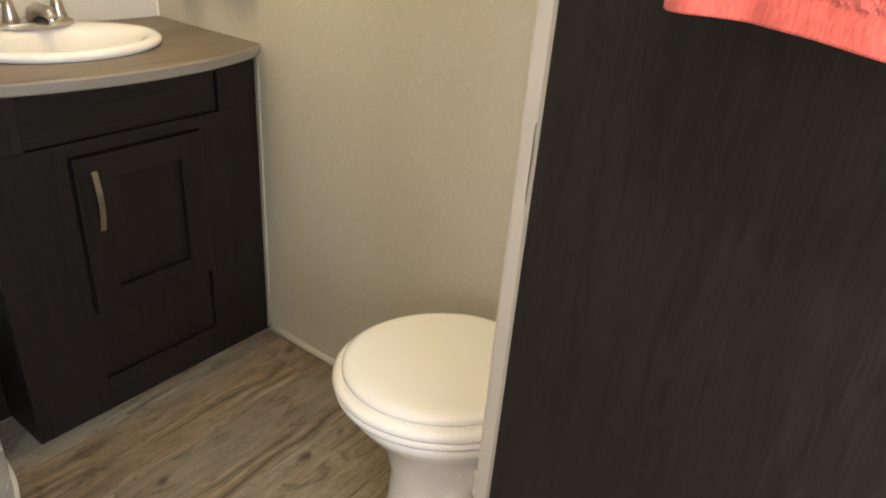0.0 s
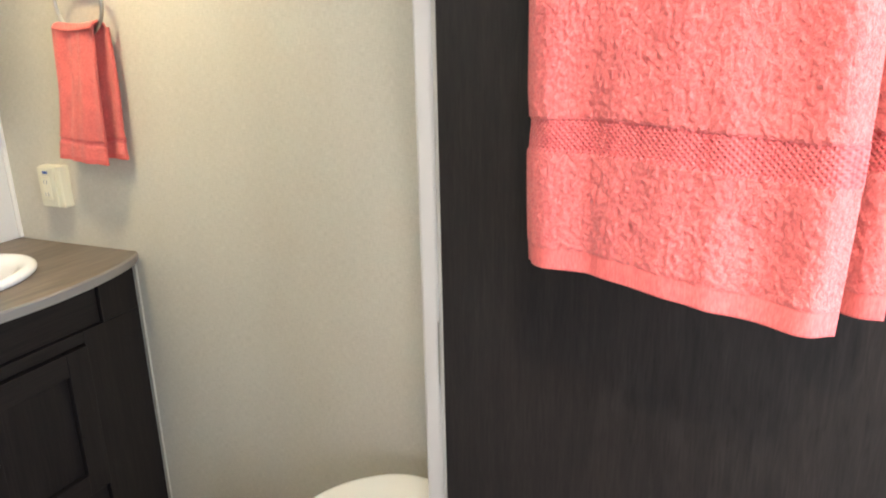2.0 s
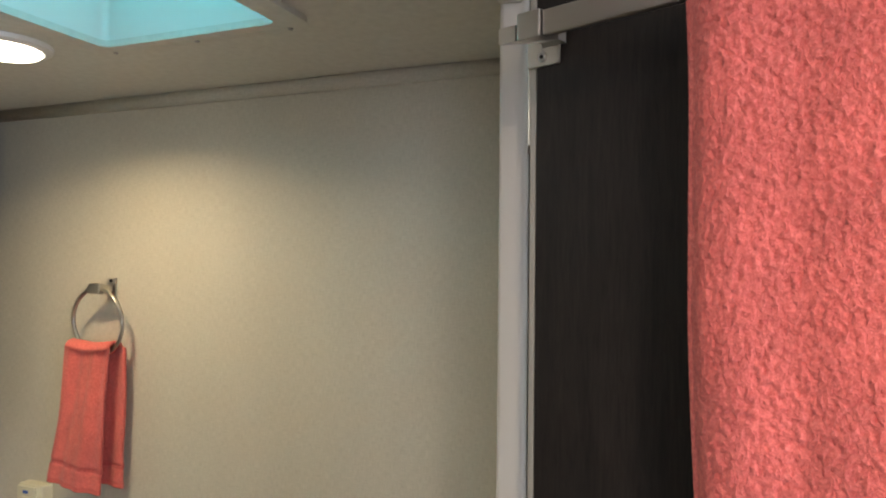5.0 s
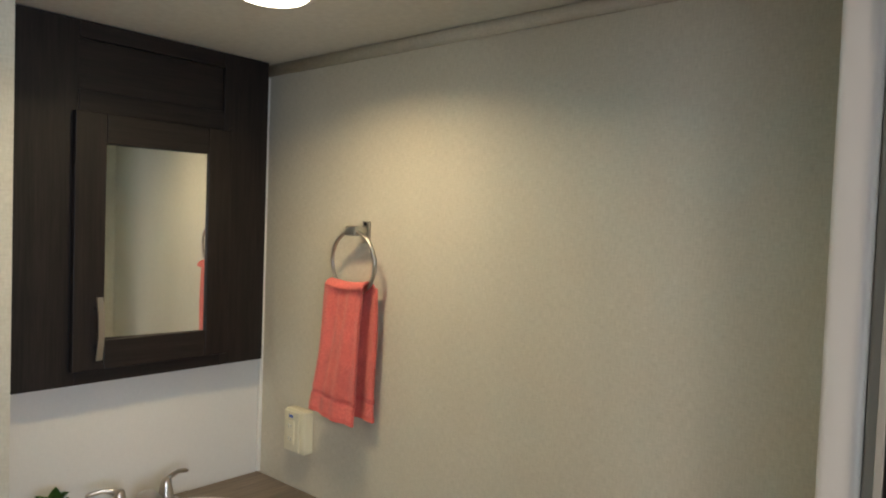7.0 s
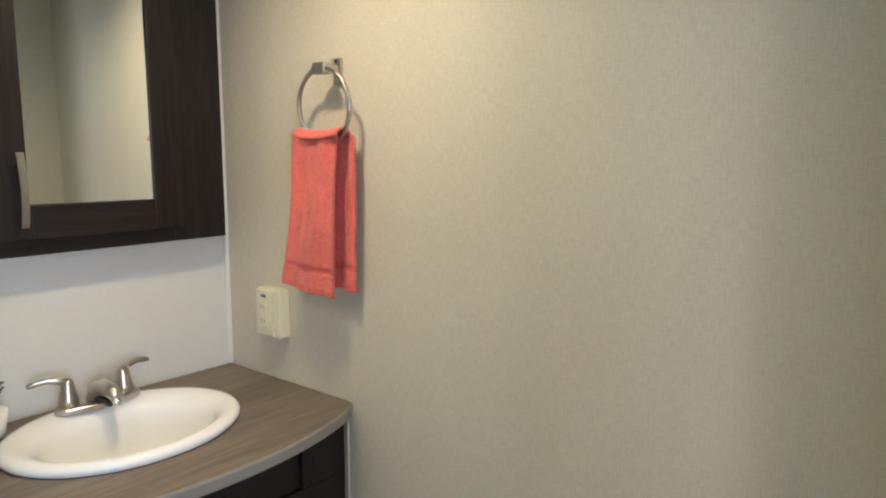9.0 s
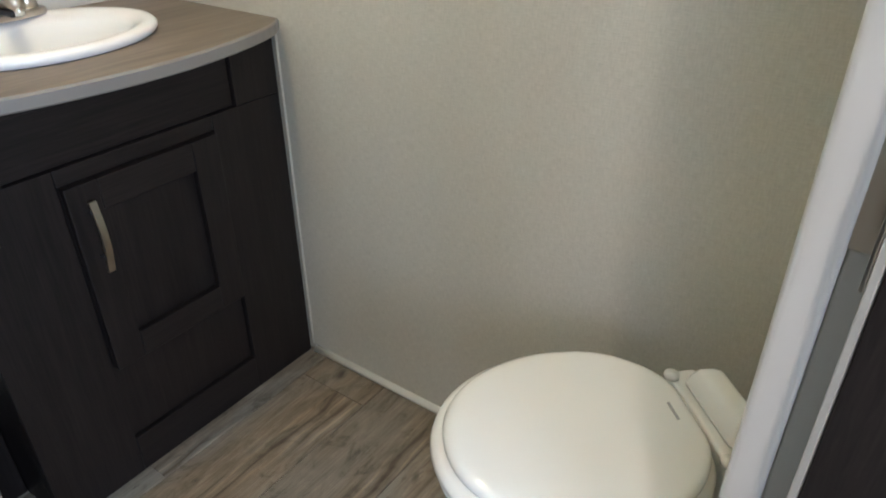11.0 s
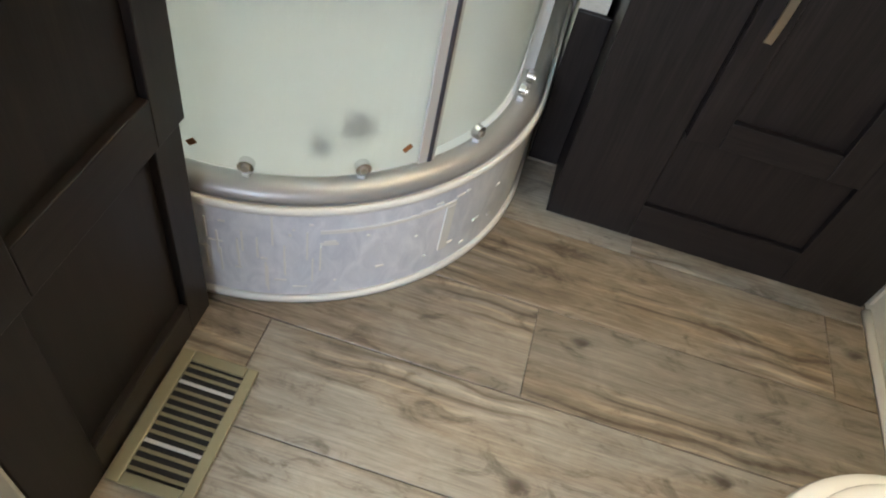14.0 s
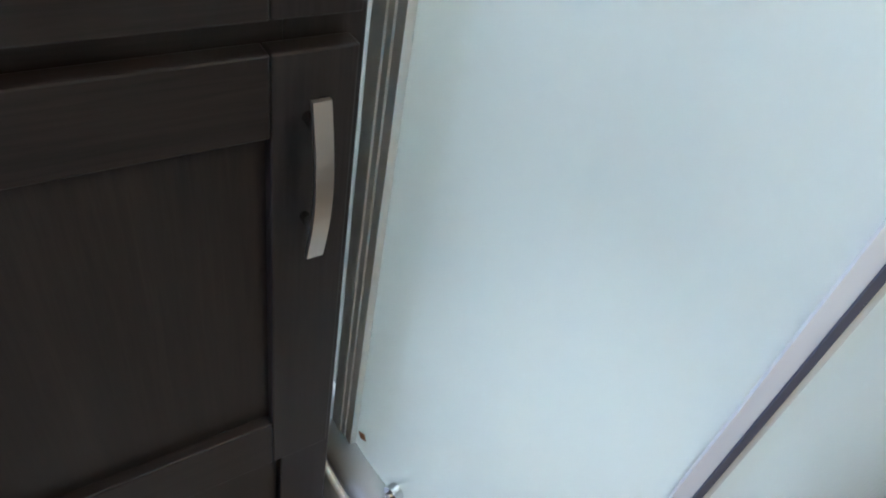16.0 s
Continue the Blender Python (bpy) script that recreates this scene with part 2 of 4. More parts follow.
GLASS = material("frosted_glass", (0.95, 0.975, 0.94), 0.5, Transmission_Weight=0.88, IOR=1.25)
bump(GLASS, noise_node(GLASS, 260, (1, 1, 1), 2.0).outputs[0], 0.25, 0.0006)
DOME = bpy.data.materials.new("translucent_vent_lid")
DOME.use_nodes = True
dn = DOME.node_tree
tr, df, ms = dn.nodes.new("ShaderNodeBsdfTranslucent"), dn.nodes.new("ShaderNodeBsdfDiffuse"), dn.nodes.new("ShaderNodeMixShader")
tr.inputs[0].default_value, df.inputs[0].default_value = (0.30, 0.62, 0.66, 1), (0.35, 0.6, 0.63, 1)
ms.inputs[0].default_value = 0.25
dn.links.new(tr.outputs[0], ms.inputs[1])
dn.links.new(df.outputs[0], ms.inputs[2])
dn.links.new(ms.outputs[0], dn.nodes["Material Output"].inputs[0])
GLOW = material("lamp_diffuser", (0.9, 0.88, 0.8), 0.5, Emission_Color=(1.0, 0.9, 0.7, 1), Emission_Strength=12.0)


def terry(name, low, high):
    m = material(name, high, 0.95, Sheen_Weight=0.15, Sheen_Roughness=0.6)
    a = noise_node(m, 430, (1, 1, 0.7), 3.0, 0.7)
    b = noise_node(m, 26, (1, 1, 0.6), 3.0)
    c = ramp(m, a.outputs[0], [(0.3, low), (0.68, high)])
    colour_in(m, mix(m, c, ramp(m, b.outputs[0], [(0.3, (0.82, 0.8, 0.8)), (0.7, (1.08, 1.06, 1.05))]), 1.0, "MULTIPLY"))
    bump(m, a.outputs[0], 0.8, 0.003)
    return m


TERRY = terry("coral_terry", (0.64, 0.095, 0.085), (0.92, 0.225, 0.19))
HEM = material("coral_woven_band", (0.76, 0.14, 0.11), 0.85, Sheen_Weight=0.1)
hb = noise_node(HEM, 1.0, (500, 500, 120), 2.0)
colour_in(HEM, ramp(HEM, hb.outputs[0], [(0.3, (0.54, 0.075, 0.07)), (0.7, (0.76, 0.15, 0.135))]))
waffle = []
for direction, turn in ((1.0, 45), (1.0, -45)):
    wv = HEM.node_tree.nodes.new("ShaderNodeTexWave")
    wv.wave_type, wv.bands_direction = "BANDS", "X"
    wv.inputs["Scale"].default_value = 92.0
    wm = HEM.node_tree.nodes.new("ShaderNodeMapping")
    wm.inputs["Rotation"].default_value = (0, radians(turn), 0)
    HEM.node_tree.links.new(coords(HEM, (1, 1, 1)), wm.inputs["Vector"])
    HEM.node_tree.links.new(wm.outputs[0], wv.inputs["Vector"])
    waffle.append(wv.outputs[0])
bump(HEM, mix(HEM, waffle[0], waffle[1], 1.0, "MULTIPLY"), 0.8, 0.0015)

HEM_PLAIN = material("coral_plain_hem", (0.78, 0.15, 0.12), 0.85, Sheen_Weight=0.1)
hp = noise_node(HEM_PLAIN, 1.0, (700, 700, 160), 2.0)
colour_in(HEM_PLAIN, ramp(HEM_PLAIN, hp.outputs[0], [(0.3, (0.66, 0.11, 0.095)), (0.7, (0.84, 0.18, 0.15))]))
bump(HEM_PLAIN, hp.outputs[0], 0.4, 0.0006)

# ---- mesh tools ----


def part(name, bm, mat, parent=None, label="", smooth=False):
    me = bpy.data.meshes.new(name)
    bm.to_mesh(me)
    bm.free()
    me.materials.append(mat)
    if smooth:
        for p in me.polygons:
            p.use_smooth = True
    ob = new(name, me)
    ob.parent = parent
    if label:
        ob["label"] = label
    return ob


def thing(name, label, category, at=(0, 0, 0), group="", kind=""):
    ob = new(name)
    ob.matrix_basis = Matrix.Translation(at)
    return tagged(ob, label, category, group, kind)


def box(x0, x1, y0, y1, z0, z1, bevel=0.0, segments=2, bm=None, m=None):
    out = bm or bmesh.new()
    one = bmesh.new()
    c = Vector(((x0 + x1) / 2, (y0 + y1) / 2, (z0 + z1) / 2))
    bmesh.ops.create_cube(one, size=1, matrix=Matrix.Translation(c) @ Matrix.Diagonal((abs(x1 - x0), abs(y1 - y0), abs(z1 - z0), 1)))
    if bevel:
        bmesh.ops.bevel(one, geom=one.edges[:], offset=bevel, segments=segments, profile=0.5, affect="EDGES")
    if m is not None:
        one.transform(m)
    me = bpy.data.meshes.new("tmp")
    one.to_mesh(me)
    one.free()
    out.from_mesh(me)
    bpy.data.meshes.remove(me)
    return out


def prism(outline, z0, z1, bevel=0.0):
    """A flat outline in x, y, raised from z0 to z1."""
    bm = bmesh.new()
    face = bm.faces.new([bm.verts.new((x, y, z0)) for x, y in outline])
    up = bmesh.ops.extrude_face_region(bm, geom=[face])
    top = [v for v in up["geom"] if isinstance(v, bmesh.types.BMVert)]
    bmesh.ops.translate(bm, verts=top, vec=(0, 0, z1 - z0))
    bmesh.ops.recalc_face_normals(bm, faces=bm.faces[:])
    if bevel:
        rim = [e for e in bm.edges if abs(e.verts[0].co.z - e.verts[1].co.z) < 1e-6]
        bmesh.ops.bevel(bm, geom=rim, offset=bevel, segments=3, profile=0.5, affect="EDGES")
    return bm


def tube(points, radius, sides=12, bm=None, closed=False, flat=1.0):
    """A round bar along points; radius may be one number or one for each point."""
    bm = bm or bmesh.new()
    pts = [Vector(p) for p in points]
    n = len(pts)
    rings_, side = [], None
    for i, p in enumerate(pts):
        a = pts[(i - 1) % n] if closed or i else pts[0]
        b = pts[(i + 1) % n] if closed or i < n - 1 else pts[-1]
        d = (b - a).normalized()
        if side is None:
            side = d.orthogonal().normalized()
        side = (side - d * side.dot(d)).normalized()
        other = d.cross(side)
        r = radius[i] if isinstance(radius, (list, tuple)) else radius
        rings_.append([bm.verts.new(p + r * (math.cos(k * 2 * math.pi / sides) * side + flat * math.sin(k * 2 * math.pi / sides) * other)) for k in range(sides)])
    for i in range(n if closed else n - 1):
        a, b = rings_[i], rings_[(i + 1) % n]
        for k in range(sides):
            bm.faces.new((a[k], a[(k + 1) % sides], b[(k + 1) % sides], b[k]))
    if not closed:
        bm.faces.new(rings_[0][::-1])
        bm.faces.new(rings_[-1])
    bmesh.ops.recalc_face_normals(bm, faces=bm.faces[:])
    return bm


def loft(sections, cap=True, bm=None):
    """Closed rings of the same count, joined in order."""
    bm = bm or bmesh.new()
    rows = [[bm.verts.new(p) for p in s] for s in sections]
    n = len(rows[0])
    for a, b in zip(rows, rows[1:]):
        for k in range(n):
            bm.faces.new((a[k], a[(k + 1) % n], b[(k + 1) % n], b[k]))
    if cap:
        bm.faces.new(rows[0][::-1])
        bm.faces.new(rows[-1])
    bmesh.ops.recalc_face_normals(bm, faces=bm.faces[:])
    return bm


def strip(profile, path, closed_profile=True):
    """A profile of (out, z) pairs swept along a path of (x, y, nx, ny)."""
    bm = bmesh.new()
    rows = [[bm.verts.new((x + o * nx, y + o * ny, z)) for o, z in profile] for x, y, nx, ny in path]
    n = len(profile)
    for a, b in zip(rows, rows[1:]):
        for k in range(n if closed_profile else n - 1):
            bm.faces.new((a[k], a[(k + 1) % n], b[(k + 1) % n], b[k]))
    if closed_profile:
        bm.faces.new(rows[0])
        bm.faces.new(rows[-1][::-1])
    bmesh.ops.recalc_face_normals(bm, faces=bm.faces[:])
    return bm


# ---- the setting ----
# room: back wall y = 0, vanity wall x = 0, door wall x = 1.51 to 1.56, cabinet side y = -1.65
NX0, NX1 = 1.521, 1.562


def wall(name, bm, label, mat=WALL):
    return tagged(part(name, bm, mat), label, "wall", kind="structure")


wall("wall_back", box(-0.05, 3.2, 0.0, 0.05, 0, 2.1), "beige linen-textured wall covering behind the toilet")
wall("wall_vanity", box(-0.05, 0, -1.7, 0.0, 0, 2.1), "linen-textured wall behind the vanity, daylight painted into its pale colour", WALL_DAYLIT)
wall("wall_shower_side", box(0.0, 1.30, -1.70, -1.65, 0, 2.1), "plain pale wall behind the shower and linen cabinet")
wall("wall_door_hinge_side", box(NX0, NX1, -0.519, 0.0, 0, 2.1), "beige partition beside the toilet and door")
wall("wall_door_latch_side", box(1.30, NX1, -2.7, -1.215, 0, 2.1), "beige partition beside the linen cabinet")
wall("wall_door_head", box(NX0, NX1, -1.215, -0.519, 1.895, 2.1), "beige partition over the doorway")
# unseen end wall, its opening put in for the added towel fill
he = box(NX1, 2.0, -2.75, -2.7, 0, 2.1)
box(2.9, 3.2, -2.75, -2.7, 0, 2.1, bm=he)
box(2.0, 2.9, -2.75, -2.7, 0, 1.15, bm=he)
box(2.0, 2.9, -2.75, -2.7, 1.93, 2.1, bm=he)
wall("wall_hall_end", he, "unseen plain beige hallway wall with an opening put in")
hall = box(3.2, 3.25, -2.75, -2.0, 0, 2.1)
box(3.2, 3.25, -0.9, 0.05, 0, 2.1, bm=hall)
box(3.2, 3.25, -2.0, -0.9, 0, 0.9, bm=hall)
box(3.2, 3.25, -2.0, -0.9, 1.75, 2.1, bm=hall)
wall("wall_hall_window", hall, "unseen plain beige hallway wall with an opening put in")
cl = bmesh.new()
vx0, vx1, vy0, vy1 = VENT_X - 0.18, VENT_X + 0.175, VENT_Y - 0.18, VENT_Y + 0.18
for x0, x1, y0, y1 in ((-0.05, vx0, -0.87, 0.05), (vx1, 3.25, -2.75, 0.05), (vx0, vx1, vy1, 0.05), (vx0, vx1, -2.75, vy0),
                       (0.66, vx0, -2.75, -0.87), (-0.05, 0.1, -1.7, -0.87), (0.1, 0.66, -1.7, -1.53), (0.1, 0.66, -0.97, -0.87)):
    box(x0, x1, y0, y1, CEIL, CEIL + 0.05, bm=cl)
tagged(part("ceiling", cl, CEILING), "off-white textured ceiling panel with roof openings", "ceiling", kind="structure")
# ceiling beads and corner trims
bead = [(0.0, CEIL - 0.028), (0.005, CEIL - 0.027), (0.010, CEIL - 0.021), (0.012, CEIL - 0.012), (0.012, CEIL - 0.001), (0.0, CEIL - 0.001)]
tagged(part("ceiling_trim", strip(bead, [(0.0, -0.0, 0, -1), (NX0, -0.0, 0, -1)]), WALL, smooth=True), "beige rounded bead between wall and ceiling", "trim", kind="structure")
tagged(part("corner_trim", box(0.0, 0.011, -0.011, 0.0, 0.862, CEIL - 0.03, 0.003), WHITE), "thin white vertical trim in the wall corner", "trim", kind="structure")
quarter = [(0, 0.001), (0.013, 0.001), (0.0125, 0.006), (0.009, 0.011), (0.004, 0.014), (0, 0.015)]
tagged(part("baseboard", strip(quarter, [(0.435, 0, 0, -1), (NX0, 0, 0, -1)]), WHITE, smooth=True), "slim white baseboard bead along the floor", "baseboard", kind="structure")
tagged(part("vanity_side_trim", box(0.4245, 0.428, -0.006, 0.0, 0.02, 0.835, 0.001), WALL), "thin white trim between vanity and wall", "trim", kind="structure")

# door frame: jamb liner with a rounded nosing and stop, casing on the hall side
JY = -0.519
frame_door = thing("door_frame", "white and beige door frame with rounded casing", "door frame", kind="structure")
part("jamb", box(NX0 + 0.022, NX1 + 0.004, JY - 0.012, JY - 0.0005, 0.001, 1.895, 0.002), JAMB, frame_door)
part("door_stop", box(NX0 - 0.008, NX0 + 0.0215, JY - 0.020, JY - 0.0005, 0.001, 1.895, 0.006, 4), STOP, frame_door, "cream rounded door stop", smooth=True)
part("jamb", box(1.312, NX1 + 0.004, -1.2145, -1.195, 0.001, 1.895, 0.003), JAMB, frame_door)
part("head_jamb", box(NX0 + 0.022, NX1 + 0.004, -1.195, JY - 0.0125, 1.880, 1.8945, 0.002), JAMB, frame_door)
part("head_stop", box(NX0 - 0.008, NX0 + 0.0215, -1.195, JY - 0.0205, 1.872, 1.8945, 0.006, 4), STOP, frame_door, "cream rounded door stop", smooth=True)
part("casing", box(NX1 + 0.0045, NX1 + 0.010, JY - 0.003, JY + 0.055, 0.001, 1.935, 0.0025, 3), JAMB, frame_door)
part("casing", box(NX1 + 0.0045, NX1 + 0.010, -1.25, -1.2, 0.001, 1.935, 0.0025, 3), JAMB, frame_door)
part("head_casing", box(NX1 + 0.0045, NX1 + 0.010, -1.1995, JY - 0.0035, 1.892, 1.935, 0.0025, 3), JAMB, frame_door)

# the open door: its own frame has x along the leaf from the hinge edge and -y out of its face
DOOR = Matrix.Translation((1.558, -0.586, 0)) @ Matrix.Rotation(radians(-19.5), 4, "Z")


def door_thing(name, label, category, at=(0, 0, 0), kind=""):
    ob = thing(name, label, category, kind=kind)
    ob.matrix_basis = DOOR @ Matrix.Translation(at)
    return ob


def rel(bm, at):
    bm.transform(Matrix.Translation(-Vector(at)))
    return bm


door = door_thing("door_1", "dark espresso wood-grain door standing open", "door", kind="structure")
part("door_leaf", box(0.0065, 0.625, 0.0, 0.030, 0.012, 1.872, 0.002), DOOR_WOOD, door)
part("door_edge", box(0.0, 0.006, 0.001, 0.029, 0.012, 1.872, 0.001), JAMB, door, "beige door edge band")
for hz in (1.765, 1.0, 0.25):
    hinge = part("hinge", box(-0.0035, -0.0004, 0.002, 0.026, hz - 0.042, hz + 0.042, 0.0008), NICKEL, door, "satin nickel hinge")
    part("hinge_pin", tube([(-0.006, 0.0305, hz - 0.043), (-0.006, 0.0305, hz + 0.043)], 0.0042), NICKEL, hinge, smooth=True)
    for sz in (-0.027, 0.0, 0.027):
        part("screw", tube([(-0.0036, 0.013, hz + sz), (-0.0050, 0.013, hz + sz)], 0.0036, 12), CHROME, hinge)
hinge_leaf = thing("hinge_plates", "satin nickel hinge leaves on the door jamb", "hinge", kind="structure")
for hz in (1.765, 1.0, 0.25):
    part("hinge_plate", box(NX1 - 0.030, NX1 + 0.002, JY - 0.0148, JY - 0.0122, hz - 0.042, hz + 0.042, 0.0008), NICKEL, hinge_leaf)

# flat towel bar on the door
RAT = (0.016, 0.0, 1.80)
rail = door_thing("towel_rail", "satin nickel flat towel bar screwed to the door", "towel rail", RAT)
BO = -0.080
for bx in (0.0165, 0.480):
    plate = part("mounting_plate", rel(box(bx - 0.017, bx + 0.017, -0.004, -0.0005, 1.791, 1.826, 0.0012), RAT), NICKEL, rail)
    part("screw", rel(tube([(bx, -0.004, 1.799), (bx, -0.0062, 1.799)], 0.0046, 16), RAT), CHROME, plate)
    part("screw_socket", rel(tube([(bx, -0.0063, 1.799), (bx, -0.0066, 1.799)], 0.0018, 8), RAT), BLACK, plate)
    ax = bx + 0.012
    sec = [[(ax - hw, yy, z0), (ax + hw, yy, z0), (ax + hw, yy, z1), (ax - hw, yy, z1)] for yy, hw, z0, z1 in
           ((-0.0042, 0.012, 1.807, 1.827), (-0.012, 0.009, 1.809, 1.824), (-0.045, 0.008, 1.800, 1.812), (BO + 0.0055, 0.008, 1.792, 1.805))]
    part("arm", rel(loft(sec), RAT), NICKEL, rail)
    ex0 = bx + 0.030 if bx < 0.2 else bx - 0.006
    part("end_block", rel(box(ex0, ex0 + 0.021, BO - 0.0062, BO + 0.005, 1.787, 1.8085, 0.0012), RAT), CHROME if bx > 0.2 else NICKEL, rail)
part("bar", rel(box(0.0685, 0.4735, BO - 0.0035, BO + 0.0028, 1.788, 1.8075, 0.0012), RAT), NICKEL, rail)


# ---- towels ----
def cloth(left, right, top, bottom, depth, fuzz, step, bands, seed):
    """A hanging sheet: left, right, bottom and depth are functions; gives fluffy parts and the flat woven bands apart."""
    nz = int((top - bottom(0.5)) / step)
    nx = int((right(top) - left(top)) / step)
    bm = bmesh.new()
    grid = []
    for i in range(nz + 1):
        row = []
        for j in range(nx + 1):
            u, v = j / nx, i / nz
            z = top + (bottom(u) - top) * v
            flat = any(a <= v <= b for a, b in bands)
            f = (0.12 * fuzz if flat else fuzz) * min(1.0, 0.15 + 12 * u, 0.15 + 12 * (1 - u))
            x = left(z) + (right(z) - left(z)) * u
            p = Vector((x, depth(u, v), z))
            tuft = random.uniform(-0.55, 0.55) + 0.9 * noise.noise(Vector((x * 300 + seed, z * 190, seed))) + 0.35 * noise.noise(Vector((x * 130, z * 100 + seed, 2 * seed)))
            if flat:
                p.y += 0.0026 if v < 0.93 else 0.0012
            p += Vector((0.3 * f * random.uniform(-1, 1), -f * tuft, 0.3 * f * random.uniform(-1, 1)))
            row.append(bm.verts.new(p))
        grid.append(row)
    for i in range(nz):
        v = (i + 0.5) / nz
        flat = any(a <= v <= b for a, b in bands)
        for j in range(nx):
            fc = bm.faces.new((grid[i][j], grid[i + 1][j], grid[i + 1][j + 1], grid[i][j + 1]))
            fc.material_index = (1 if v < 0.93 else 2) if flat else 0
            fc.smooth = True
    return bm


def cloth_part(name, bm, parent, thickness):
    ob = part(name, bm, TERRY, parent)
    ob.data.materials.append(HEM)
    ob.data.materials.append(HEM_PLAIN)
    for p in ob.data.polygons:
        p.use_smooth = True
    md = ob.modifiers.new("thickness", "SOLIDIFY")
    md.thickness, md.offset = thickness, -1.0
    return ob


def ripple(u, v, seed, k=1.0):
    return k * (0.006 * math.sin(9.5 * u + seed + 1.1 * v) + 0.004 * math.sin(21 * u - 2 * seed + 2.2 * v) + 0.003 * math.sin(6 * v + 5 * u + seed))


def ridge(u, c, w):
    return math.exp(-((u - c) / w) ** 2)


def front_depth(u, v):
    """Soft upright folds that open towards the hem, a dimple above the woven band and a rolled left edge."""
    sway = 0.3 + 0.7 * v
    folds = 0.006 * ridge(u, 0.12, 0.06) - 0.004 * ridge(u, 0.27, 0.05) + 0.007 * ridge(u, 0.55, 0.09) * (1 - 0.5 * v) + 0.004 * ridge(u, 0.68, 0.05) + 0.008 * ridge(u, 0.93, 0.08)
    dimple = -0.006 * ridge(u, 0.2, 0.07) * ridge(v, 0.76, 0.05) - 0.007 * ridge(u, 0.82, 0.1) * ridge(v, 0.93, 0.05)
    return BO - 0.0135 - sway * folds - dimple - 0.010 * v * math.sin(math.pi * u) - 0.004 * v + 0.010 * ridge(u, 0.0, 0.035) + 0.008 * ridge(u, 1.0, 0.03)


TWA = (0.32, BO, 1.2)
big = door_thing("bath_towel", "coral pink terry bath towel folded over the door rail", "towel", TWA)
TOP = 1.812


def left_front(z):
    return 0.178 + 0.015 * (TOP - z) / 0.64 + 0.0015 * math.sin(19 * z) + 0.002 * ridge(z, 1.30, 0.015)


def right_front(z):
    return 0.446 - 0.012 * (TOP - z) / 0.64 + 0.003 * math.sin(11 * z)


BANDS = ((0.807, 0.848), (0.972, 1.0))
front = cloth(left_front, right_front, TOP, lambda u: 1.180 + 0.004 * math.sin(5 * u), front_depth, 0.0017, 0.0017, BANDS, 1.0)
cloth_part("front_layer", rel(front, TWA), big, 0.006)
back = cloth(lambda z: left_front(z) + 0.012, lambda z: 0.474 - 0.018 * (TOP - z) / 0.64, TOP, lambda u: 1.182 + 0.003 * math.sin(7 * u),
             lambda u, v: BO + 0.020 - 0.010 * ridge(u, 0.94, 0.07) * (0.3 + v) - ripple(u, v, 2.0, 0.5) * v, 0.0017, 0.0021, BANDS, 4.0)
cloth_part("back_layer", rel(back, TWA), big, 0.006)
fold = bmesh.new()
fr = [[fold.verts.new((0.180 + 0.278 * j / 140, BO + 0.0035 + 0.017 * math.cos(a) - 0.0014 * random.uniform(-1, 1), TOP - 0.002 + 0.010 * math.sin(a) + 0.0016 * random.uniform(-1, 1))) for j in range(141)] for a in [math.pi * k / 14 for k in range(15)]]
for a, b in zip(fr, fr[1:]):
    for j in range(140):
        fold.faces.new((a[j], a[j + 1], b[j + 1], b[j]))
cloth_part("fold", rel(fold, TWA), big, 0.005)
pull = [(0.340 + 0.006 * math.sin(2.6 * k / 9) + 0.0015 * k / 9, BO - 0.026 - 0.013 * math.sin(math.pi * k / 9), 1.440 + 0.010 * k / 9 - 0.004 * math.sin(math.pi * k / 9)) for k in range(10)]
part("pulled_thread", rel(tube(pull, 0.0011, 6), TWA), HEM, big, "loose pulled coral thread", smooth=True)

# towel ring on the back wall
RC = Vector((0.420, -0.045, 1.474))
ring = thing("towel_ring", "brushed nickel towel ring on the wall", "towel ring", (0.418, 0, 1.55))
rr = bmesh.new()
tube([(RC.x + 0.074 * math.cos(a), RC.y - 0.004 * math.sin(a), RC.z + 0.074 * math.sin(a)) for a in [k * 2 * math.pi / 48 for k in range(48)]], 0.0048, 10, rr, closed=True)
part("ring", rel(rr, (0.418, 0, 1.55)), NICKEL, ring, smooth=True)
part("mounting_plate", rel(box(0.404, 0.430, -0.006, -0.0005, 1.520, 1.572, 0.002), (0.418, 0, 1.55)), NICKEL, ring)
part("arm", rel(box(0.409, 0.425, -0.054, -0.006, 1.540, 1.557, 0.003), (0.418, 0, 1.55)), NICKEL, ring)
part("loop", rel(box(0.398, 0.436, -0.056, -0.038, 1.536, 1.560, 0.004), (0.418, 0, 1.55)), NICKEL, ring)
part("screw", rel(tube([(0.417, -0.006, 1.565), (0.417, -0.008, 1.565)], 0.004, 10), (0.418, 0, 1.55)), BLACK, ring)

small = thing("hand_towel", "coral terry hand towel folded through the towel ring", "towel", (0.4, -0.045, 1.1))


def hl(z):
    return 0.347 - 0.048 * (1.42 - z) / 0.32 + 0.004 * math.sin(16 * z)


def hr(z):
    return 0.466 - 0.01 * (1.42 - z) / 0.32


